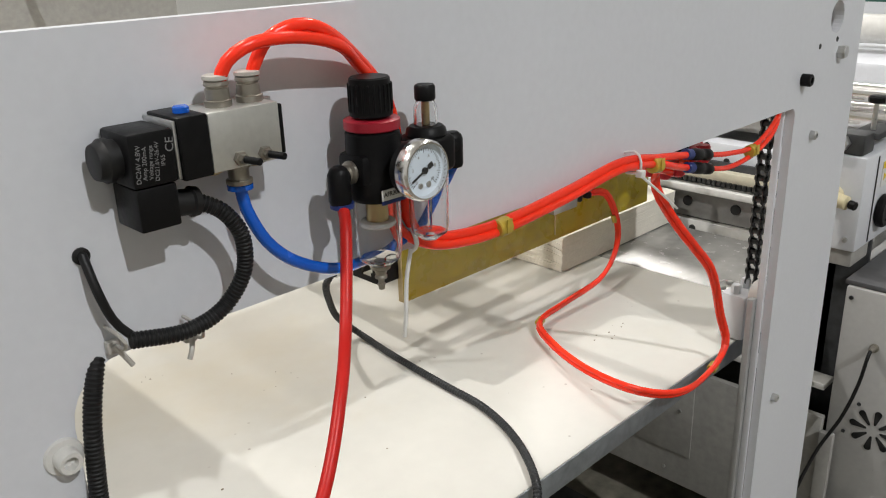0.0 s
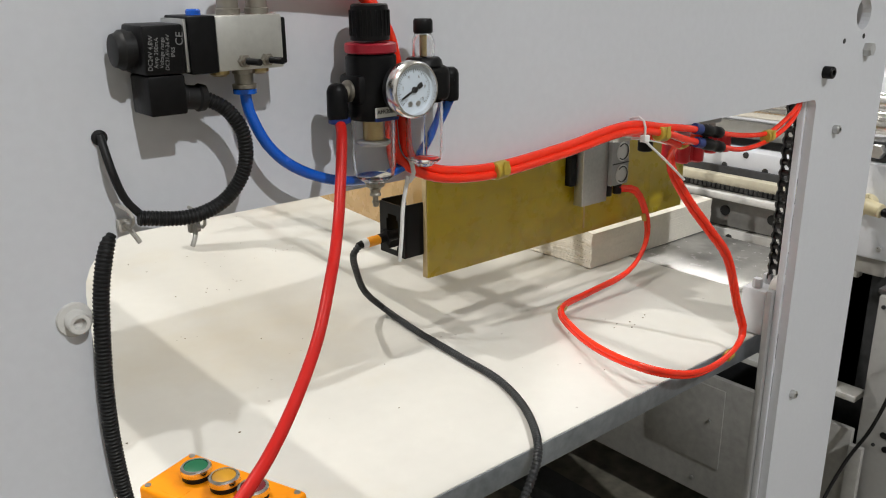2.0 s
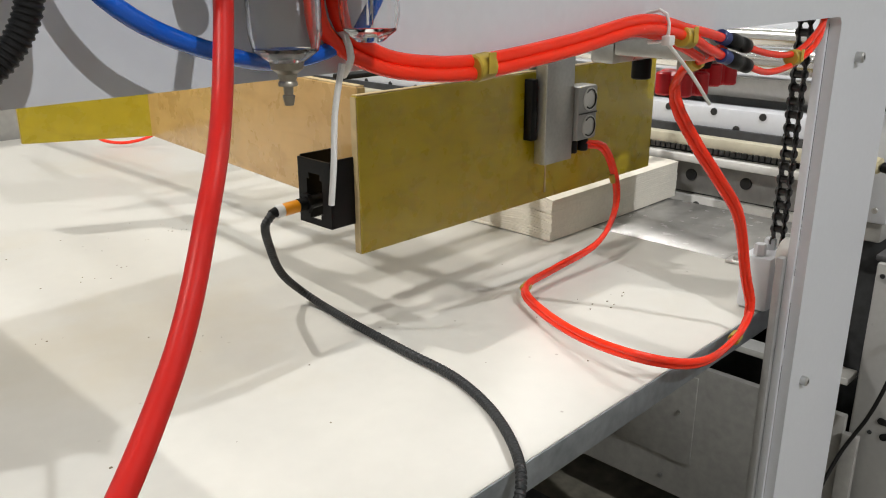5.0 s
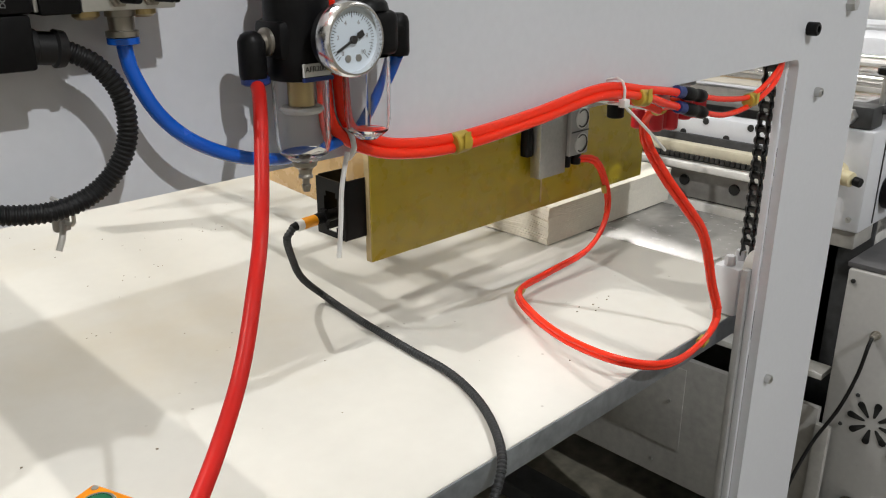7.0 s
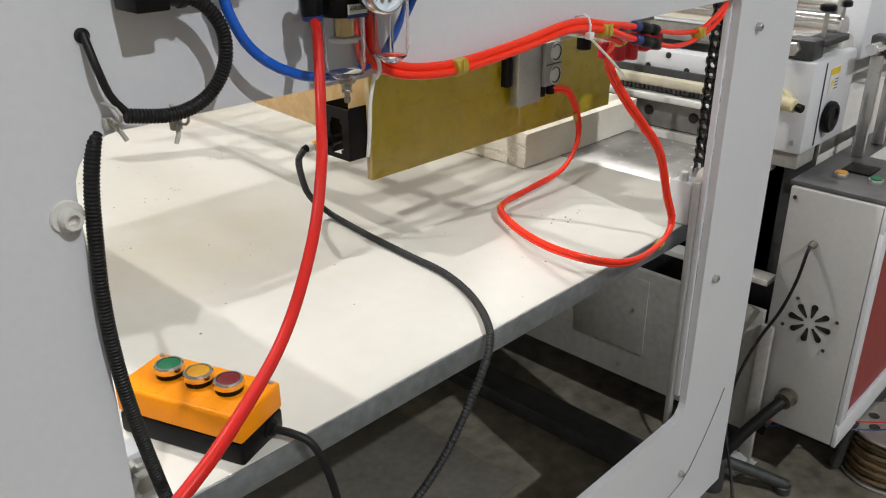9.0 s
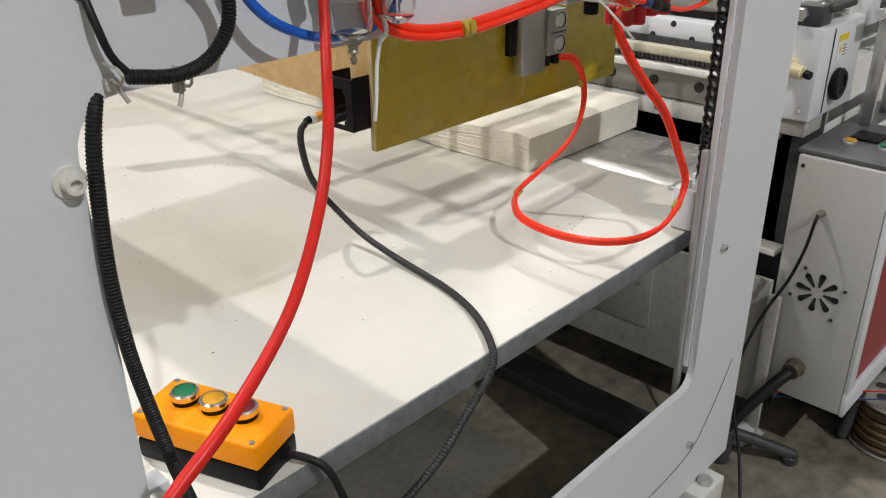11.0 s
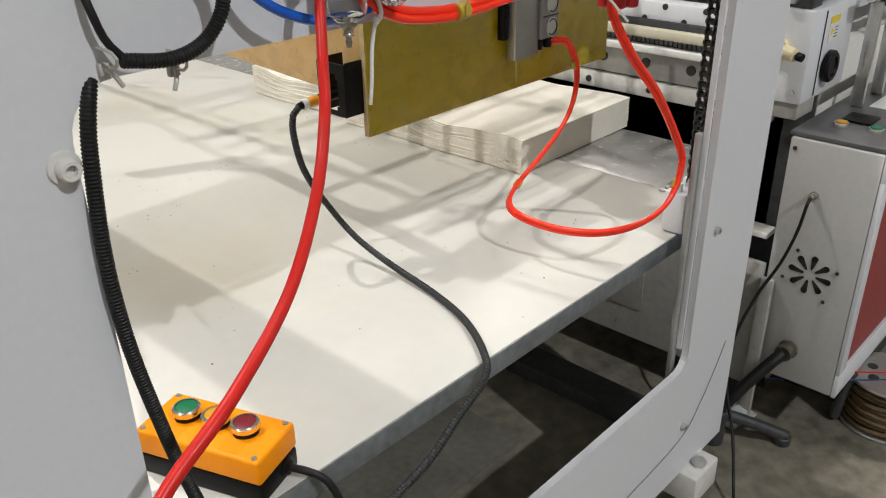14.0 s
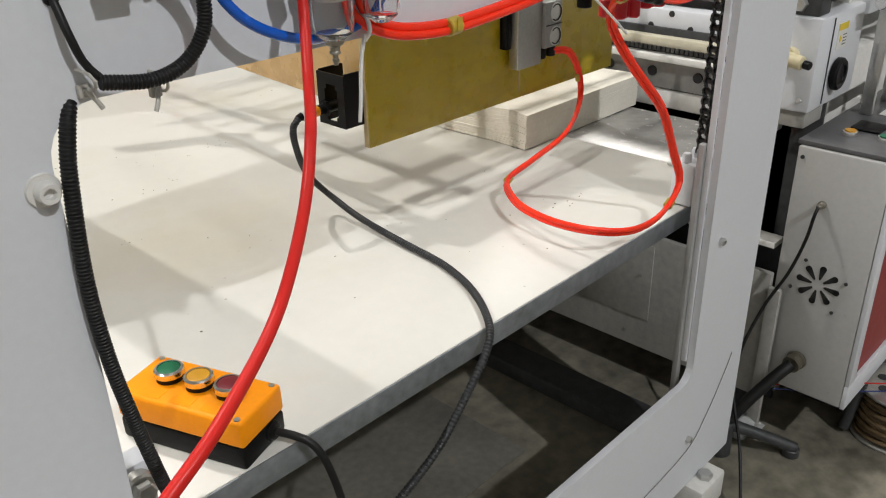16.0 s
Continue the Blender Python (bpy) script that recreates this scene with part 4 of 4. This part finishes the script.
# ---- white machine panel and floor channels under the table ----
pan = thing("lower_cover", "white lower machine panel, darkened for shade, with access door outline", "panel")
# white sheet; its darker colour carries the shade below the table
part("sheet", box(1.30, 1.315, 0.04, 1.9, 0.092, 0.382, 0.002), DIMMED_WHITE, pan)
# added dark sheet that stands for the deep shade behind the panel
part("dark_backing", box(1.44, 1.45, 0.045, 1.9, 0.0, 0.80, 0.001), DARKSTEEL, pan, "dark backing sheet for the shade behind the lower panel")
part("ledge", box(1.316, 1.36, 0.05, 1.9, 0.43, 0.442, 0.001), OFFWHITE, pan)
part("access_door", box(1.297, 1.2998, 0.30, 0.49, 0.172, 0.36, 0.0008), DIMMED_WHITE, pan)
part("lock_screw", rod((1.2965, 0.33, 0.28), (1.2935, 0.33, 0.28), 0.004, 12), STEEL, pan)
part("panel_screw", rod((1.2995, 0.36, 0.125), (1.296, 0.36, 0.125), 0.004, 12), STEEL, pan)
for y in (0.06, 0.95, 1.85):
    part("support", box(1.302, 1.33, y, y + 0.04, 0, 0.0918), DARKSTEEL, pan)
tagged(part("panel_strip", box(1.285, 1.2985, 0.012, 0.037, 0.0, 0.36, 0.002), DIMMED_WHITE), "narrow white post beside the cabinet, darkened for shade", "post")
ch = thing("floor_channel", "dark steel channel lying on the floor under the table", "steel channel")
part("web", box(1.105, 1.185, 0.08, 1.9, 0.034, 0.04, 0.001), DARKSTEEL, ch)
for x in (1.105, 1.179):
    part("flange", box(x, x + 0.006, 0.08, 1.9, 0.0, 0.0338, 0.001), DARKSTEEL, ch)
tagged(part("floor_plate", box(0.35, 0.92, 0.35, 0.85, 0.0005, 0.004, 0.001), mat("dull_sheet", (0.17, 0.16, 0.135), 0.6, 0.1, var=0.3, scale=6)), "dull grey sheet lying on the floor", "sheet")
casting = thing("cast_support", "black cast iron support arm on the floor", "support")
part("arm", hose([(1.19, 0.045, 0.078), (1.235, -0.015, 0.052), (1.28, -0.075, 0.022)], 0.0125), DARKSTEEL, casting)
part("hub", rod((1.19, 0.045, 0.0), (1.19, 0.045, 0.085), 0.022, 18), DARKSTEEL, casting)
part("pad", rod((1.28, -0.068, 0.0), (1.28, -0.068, 0.02), 0.018, 18), DARKSTEEL, casting)
crumple = bmesh.new()
bmesh.ops.create_icosphere(crumple, subdivisions=3, radius=0.04)
for v in crumple.verts:
    n = noise.noise(v.co * 45)
    v.co *= 1 + 0.5 * n
    v.co.z = max(0.0, v.co.z * 0.6 + 0.018)
    v.co += Vector((1.285, 0.045, 0.001))
tagged(part("plastic_scrap", crumple, mat("cloudy_film", (0.45, 0.46, 0.46), 0.25, var=0.2, scale=30), smooth=False), "crumpled clear plastic scrap on the floor", "scrap")
reel = thing("cable_reel", "small steel cable reel with brown cable standing on the floor", "cable reel")
for z in (0.0, 0.112):
    flange = part("flange", turned([(0, 0.088), (0.004, 0.09), (0.008, 0.088), (0.008, 0.07), (0.006, 0.066), (0.006, 0.02)], (1.50, -0.20, z), (0, 0, 1), 36), MILLED, reel, "dull embossed steel flange")
    for k in range(6):
        a = radians(60 * k + 20)
        part("lightening_hole", rod((1.50 + 0.045 * math.cos(a), -0.20 + 0.045 * math.sin(a), z + 0.005), (1.50 + 0.045 * math.cos(a), -0.20 + 0.045 * math.sin(a), z + 0.0075), 0.011, 14), INK, flange)
WOUND = mat("brown_cable", (0.13, 0.085, 0.04), 0.5, var=0.3, scale=30)
for k in range(10):
    r, z = 0.078 - 0.004 * (k % 2), 0.014 + 0.0103 * k
    part("cable_turn", hose([(1.50 + r * math.cos(a), -0.20 + r * math.sin(a), z + 0.002 * math.sin(2 * a + k)) for a in [2 * math.pi * j / 14 for j in range(15)]], 0.0052, step=0.01, seg=8), WOUND, reel)
part("core", rod((1.50, -0.20, 0.0082), (1.50, -0.20, 0.1118), 0.06, 24), DARKSTEEL, reel)
single_hose("red_wire", [(1.31, 0.0, 0.13), (1.36, -0.06, 0.142), (1.44, -0.16, 0.14), (1.6, -0.3, 0.12)], 0.0016, REDDARK, "thin red wire hanging by the cabinet", "cable")
single_hose("blue_wire", [(1.31, 0.0, 0.12), (1.36, -0.07, 0.122), (1.44, -0.17, 0.125), (1.6, -0.3, 0.11)], 0.0016, BLUEDK, "thin blue wire hanging by the cabinet", "cable")
tagged(part("steel_bar", rod((1.43, -0.12, 0.012), (1.44, -0.135, 0.13), 0.011, 14), DARKSTEEL), "dark steel bar leaning by the cabinet", "bar")

single_hose("thin_wire", [(1.06, -0.0015, 0.335), (1.04, -0.0015, 0.303), (0.988, -0.0015, 0.238), (0.923, -0.0015, 0.192), (0.745, -0.0015, 0.176), (0.6, -0.0015, 0.17)], 0.0007, PRINT, "thin grey wire along the lower frame", "cable")

# ---- folding machine behind ----
MX = 1.45
mach = thing("folding_machine", "white folding machine with perforated bar, rollers and steel plates", "machine")
perf = part("perforated_bar", box(MX, MX + 0.05, 0.10, 1.8, 0.786, 0.838, 0.006), WHITE, mach, "white bar with rows of bolt holes")
for k in range(14):
    for z in (0.829, 0.801):
        y = 0.16 + 0.095 * k + (0.047 if z > 0.81 else 0)
        part("bolt_hole", rod((MX - 0.0015, y, z), (MX + 0.002, y, z), 0.0068, 14), INK, perf)
part("cream_rail", box(MX - 0.03, MX + 0.02, 0.10, 1.8, 0.762, 0.785, 0.004), mat("aged_plastic", (0.56, 0.52, 0.40), 0.35, var=0.12, scale=12), mach, "cream plastic rail")
rack = bmesh.new()
for k in range(130):
    box(MX - 0.038, MX - 0.031, 0.22 + 0.011 * k, 0.228 + 0.011 * k, 0.757, 0.766, bm=rack)
tagged(part("drive_chain", rack, CHAINM, mach), kind="stuff")
part("slide_rail", box(MX - 0.05, MX - 0.0205, 0.1, 1.8, 0.737, 0.751, 0.002), OFFWHITE, mach, "pale slide rail")
plate = part("steel_plate", box(MX - 0.02, MX, 0.10, 1.8, 0.673, 0.735, 0.002), mat("grey_plate", (0.34, 0.335, 0.325), 0.4, 0.3, var=0.2, scale=8), mach, "dark grey machined plate")
for k in range(12):
    part("plate_bolt", rod((MX - 0.024, 0.2 + 0.11 * k, 0.708), (MX - 0.0195, 0.2 + 0.11 * k, 0.708), 0.011, 16), INK, plate)
low = part("lower_bar", box(MX - 0.03, MX - 0.0105, 0.12, 1.8, 0.634, 0.670, 0.002), OFFWHITE, mach, "chipped white lower bar")
for k in range(9):
    part("bar_bolt", rod((MX - 0.033, 0.24 + 0.16 * k, 0.652), (MX - 0.0295, 0.24 + 0.16 * k, 0.652), 0.0075, 14), INK, low)
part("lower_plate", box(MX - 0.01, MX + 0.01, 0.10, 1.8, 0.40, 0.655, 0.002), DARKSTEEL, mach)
for z, r, x in ((0.915, 0.028, MX + 0.06), (0.965, 0.018, MX + 0.02), (0.875, 0.03, MX + 0.10), (1.05, 0.03, MX + 0.3)):
    part("roller", rod((x, 0.06, z), (x, 1.85, z), r, 26), CHROME if r < 0.03 else OFFWHITE, mach)
part("cover", box(MX + 0.16, MX + 0.9, 0.05, 1.9, 0.84, 1.0, 0.01), WHITE, mach)
part("bed", box(MX + 0.02, MX + 0.9, 0.05, 1.9, 0.0, 0.78, 0.004), OFFWHITE, mach)
part("green_rod", rod((MX + 0.35, 0.05, 1.12), (MX + 0.35, 1.9, 1.12), 0.02, 16), GREENCLOTH, mach)
part("upright", box(MX + 0.3, MX + 0.4, 1.7, 1.85, 1.0, 1.4), WHITE, mach)

block = thing("bearing_block", "white bearing housing with bolts, spigot and warning label", "bearing housing")
part("housing", box(1.345, 1.56, 0.012, 0.095, 0.697, 0.872, 0.006), WHITE, block)
part("slit", box(1.40, 1.404, 0.0105, 0.0115, 0.705, 0.865), INK, block)
part("plinth", box(1.36, 1.7, 0.02, 0.10, 0.6625, 0.696, 0.004), DIMMED_WHITE, block)
part("clamp", box(1.35, 1.40, 0.022, 0.075, 0.8725, 0.91, 0.004), DARKSTEEL, block, "dark clamp block")
part("hex_bolt", hexhead((1.35, 0.058, 0.893), (-1, 0, 0), 0.0135, 0.014), STEEL, block)
part("yoke", box(1.39, 1.5, 0.014, 0.06, 0.895, 0.907, 0.002), DARKSTEEL, block)
for x in (1.42, 1.50):
    s_ = part("thumb_screw", rod((x, 0.035, 0.907), (x, 0.035, 0.955), 0.0045, 12), STEEL, block)
    part("grip", turned([(0, 0.012), (0.002, 0.015), (0.01, 0.015), (0.013, 0.011)], (x, 0.035, 0.955), (0, 0, 1), 10), BLACK, s_)
part("spigot_base", rod((1.3455, 0.06, 0.80), (1.325, 0.058, 0.80), 0.017, 20), CREAM, block)
part("spigot", turned([(0, 0.0165), (0.012, 0.0165), (0.013, 0.0205), (0.017, 0.0205), (0.018, 0.014), (0.05, 0.0125), (0.052, 0.009)], (1.325, 0.075, 0.801), (-0.2, -1, -0.1), 22), CREAM, block, "cream plastic spigot")
part("spigot_tip", rod((1.3145, 0.022, 0.7955), (1.312, 0.01, 0.794), 0.008, 12), BLACK, block)
part("hand_wheel", turned([(0, 0.026), (0.003, 0.031), (0.012, 0.031), (0.016, 0.027), (0.016, 0.02), (0.012, 0.018)], (1.445, 0.012, 0.755), (0, -1, 0), 28), BLACK, block, "black hand wheel")
sign = part("warning_label", box(1.428, 1.472, 0.0105, 0.0118, 0.802, 0.85), LABEL, block, "yellow and white warning label")
part("yellow_band", box(1.428, 1.472, 0.0098, 0.0104, 0.837, 0.85), YELLOW, sign)
part("triangle", turned([(0, 0.0085), (0.0005, 0.0085)], (1.441, 0.0104, 0.821), (0, -1, 0), 3), YELLOW, sign)
for k in range(4):
    part("print_line", box(1.453, 1.470, 0.0098, 0.0104, 0.808 + 0.006 * k, 0.8095 + 0.006 * k), INK, sign)
for y, z in ((0.085, 0.85), (0.083, 0.77), (0.087, 0.71), (0.03, 0.72)):
    part("block_screw", rod((1.3435, y, z), (1.339, y, z), 0.005, 12), STEEL, block)
block.location = (0, 0.03, 0.004)
adj = thing("adjuster_shaft", "bright steel adjuster shaft with clamps", "shaft")
part("shaft", rod((1.5, 0.0, 0.885), (2.3, -0.05, 0.885), 0.012, 18), CHROME, adj)
part("clamp", box(1.55, 1.585, -0.02, 0.02, 0.862, 0.905, 0.003), DARKSTEEL, adj)
for x in (1.54, 1.66):
    part("link_plate", box(x, x + 0.012, -0.012, 0.012, 0.6625, 0.87, 0.003), STEEL, adj)
part("red_handle", rod((1.63, -0.06, 0.70), (1.63, -0.05, 0.77), 0.009, 14), REDPL, adj, "red lever grip")

# distant machine bodies
for x0, y0, z1, lab in ((3.0, 0.4, 1.35, "large white machine body standing further down the line"), (3.6, -2.2, 1.1, "white machine cabinet on the workshop floor")):
    t_ = thing("distant_machine", lab, "machine", "distant machines")
    part("body", box(x0, x0 + 1.6, y0, y0 + 1.5, 0, z1, 0.02), WHITE, t_)
    part("dark_band", box(x0 - 0.004, x0 - 0.001, y0 + 0.05, y0 + 1.45, z1 * 0.55, z1 * 0.62), DARKSTEEL, t_)

# ---- hoses that bend as the table moves, in short rigid pieces ----
LIFT = [(0, 0.0), (9.1, 0.0), (9.5, -0.005), (10.0, -0.019), (10.3, -0.030), (11.0, -0.065), (11.8, -0.103), (12.3, -0.1145), (13.0, -0.1155), (13.5, -0.113), (14.0, -0.101), (14.5, -0.084), (15.0, -0.062), (15.5, -0.0425), (16.0, -0.033)]
LOOP_UP = [(0.651, 0.005, 1.016), (0.666, 0.03, 1.008), (0.684, 0.055, 0.996), (0.697, 0.07, 0.981), (0.702, 0.074, 0.969), (0.708, 0.07, 0.95), (0.728, 0.056, 0.913), (0.757, 0.045, 0.877), (0.794, 0.037, 0.833), (0.835, 0.04, 0.757), (0.86, 0.04, 0.704), (0.812, 0.035, 0.684), (0.726, 0.03, 0.689), (0.671, 0.06, 0.702), (0.687, 0.15, 0.692), (0.725, 0.24, 0.687), (0.768, 0.3, 0.689), (0.847, 0.31, 0.693), (0.944, 0.31, 0.705), (1.017, 0.33, 0.731), (1.041, 0.345, 0.772), (1.019, 0.355, 0.827), (0.971, 0.36, 0.840)]
LOOP_DOWN = [(0.651, 0.005, 1.016), (0.666, 0.03, 1.008), (0.684, 0.055, 0.996), (0.697, 0.07, 0.981), (0.698, 0.07, 0.976), (0.705, 0.062, 0.948), (0.74, 0.054, 0.899), (0.797, 0.047, 0.842), (0.866, 0.046, 0.767), (0.899, 0.046, 0.713), (0.87, 0.045, 0.658), (0.809, 0.055, 0.638), (0.741, 0.08, 0.635), (0.712, 0.14, 0.631), (0.705, 0.21, 0.635), (0.73, 0.25, 0.639), (0.801, 0.28, 0.643), (0.903, 0.3, 0.675), (1.008, 0.33, 0.716), (1.044, 0.345, 0.779), (1.023, 0.355, 0.832), (0.971, 0.36, 0.840)]
CABLE_UP = [(0.476, 0.43, 0.826), (0.466, 0.43, 0.815), (0.49, 0.46, 0.778), (0.521, 0.485, 0.73), (0.565, 0.495, 0.686), (0.556, 0.404, 0.681), (0.545, 0.291, 0.681), (0.537, 0.203, 0.681), (0.507, 0.123, 0.681), (0.456, 0.052, 0.681), (0.424, 0.032, 0.658), (0.379, 0.025, 0.608), (0.335, 0.02, 0.57), (0.28, 0.02, 0.535), (0.2, 0.02, 0.50)]
CABLE_DOWN = [(0.476, 0.43, 0.826), (0.463, 0.43, 0.815), (0.458, 0.425, 0.785), (0.474, 0.43, 0.727), (0.505, 0.425, 0.663), (0.527, 0.39, 0.606), (0.532, 0.32, 0.578), (0.524, 0.229, 0.567), (0.496, 0.138, 0.567), (0.454, 0.068, 0.567), (0.42, 0.036, 0.562), (0.36, 0.028, 0.545), (0.302, 0.02, 0.525), (0.243, 0.02, 0.51), (0.17, 0.02, 0.49)]
FLEX = []


def bending_line(name, label, cat, up, down, r, n, material, piece, rib=0.0, shift=(0, 0, 0), tapes=()):
    th = thing(name, label, cat)
    A = [p + Vector(shift) for p in smooth_line(up, n)]
    B = [p + Vector(shift) for p in smooth_line(down, n)]
    length = max((A[1] - A[0]).length, (B[1] - B[0]).length)
    half = length * 0.52
    prof = [(-half - r * 0.55, r * 0.45), (-half - r * 0.2, r * 0.85), (-half, r), (half, r), (half + r * 0.2, r * 0.85), (half + r * 0.55, r * 0.45)]
    if rib:
        k = max(2, round(length / 0.004))
        prof = [(-half - r * 0.4, r * 0.5), (-half, r)] + [(-half + 2 * half * (j + q) / k, r + (rib if q in (0.3, 0.6) else 0)) for j in range(k) for q in (0.1, 0.3, 0.6, 0.8)] + [(half, r), (half + r * 0.4, r * 0.5)]
    base = None
    for i in range(n):
        if base is None:
            base = part(piece, turned(prof, (0, 0, 0), (0, 0, 1), 12), material, th)
            ob = base
        else:
            ob = new(piece, base.data)
            ob.parent = th
        if i in tapes:
            part("tape", rod((0, 0, -0.007), (0, 0, 0.007), r * 1.75, 16), TAPE, ob, "yellow tape wrap")
        FLEX.append((ob, A[i], A[i + 1], B[i], B[i + 1]))
    return th


bending_line("looped_air_hose", "glossy red air hose hanging in a loop to the cylinder", "hose", LOOP_UP, LOOP_DOWN, HR, 84, RED, "hose_piece", tapes=(2, 29, 57, 77))
bending_line("looped_air_hose", "glossy red air hose hanging in a loop to the cylinder", "hose", LOOP_UP, LOOP_DOWN, HR, 84, RED, "hose_piece", shift=(-0.001, -0.004, 0.0062))
bending_line("sensor_cable", "dark corrugated sensor cable lying over the table edge", "cable", CABLE_UP, CABLE_DOWN, 0.0045, 66, CABLEGREY, "conduit_piece", rib=0.0007)


def motions():
    # the supply hose sways a little about its fitting
    top = Matrix.Translation((0.1535, -0.03, 1.097))
    sway = ((0, 0.2, -4.0), (1, 0.1, -2.0), (3, 0, 0.1), (4.0, 1.2, -0.5), (4.5, 2.2, -1.1), (5, -0.9, 0.6), (5.4, -1.5, 0.7), (7, -3.6, 0.7), (7.5, -3.9, 0.7), (8.2, -2.2, 0.6), (9, -0.5, 0.6), (12.5, 1.7, 1.3), (14, 1.0, 0.7), (16, 0.5, 2.0))
    walk(supply_hose, [(t, top @ Matrix.Rotation(radians(a), 4, "Z") @ Matrix.Rotation(radians(b), 4, "X") @ top.inverted()) for t, b, a in sway])
    rows = [(t, pose(0, 0, h)) for t, h in LIFT]
    for th in (lift_table, pile, pile_far):
        walk(th, rows)
    walk(station, [(t, pose(0.1125, 0.1395, h, 0, 0, 21)) for t, h in LIFT])
    walk(chain, [(t, pose(0.975, 0.062, 0.768 + h)) for t, h in LIFT])
    walk(chain_back, [(t, pose(1.07, 0.062, 0.78 + h)) for t, h in LIFT])
    for ob, a0, a1, b0, b1 in FLEX:
        keys = []
        for t, h in LIFT:
            f = -h / 0.1155
            p, q = a0.lerp(b0, f), a1.lerp(b1, f)
            keys.append((t, Matrix.Translation((p + q) / 2) @ (q - p).to_track_quat("Z", "Y").to_matrix().to_4x4()))
        walk(ob, keys)


motions()
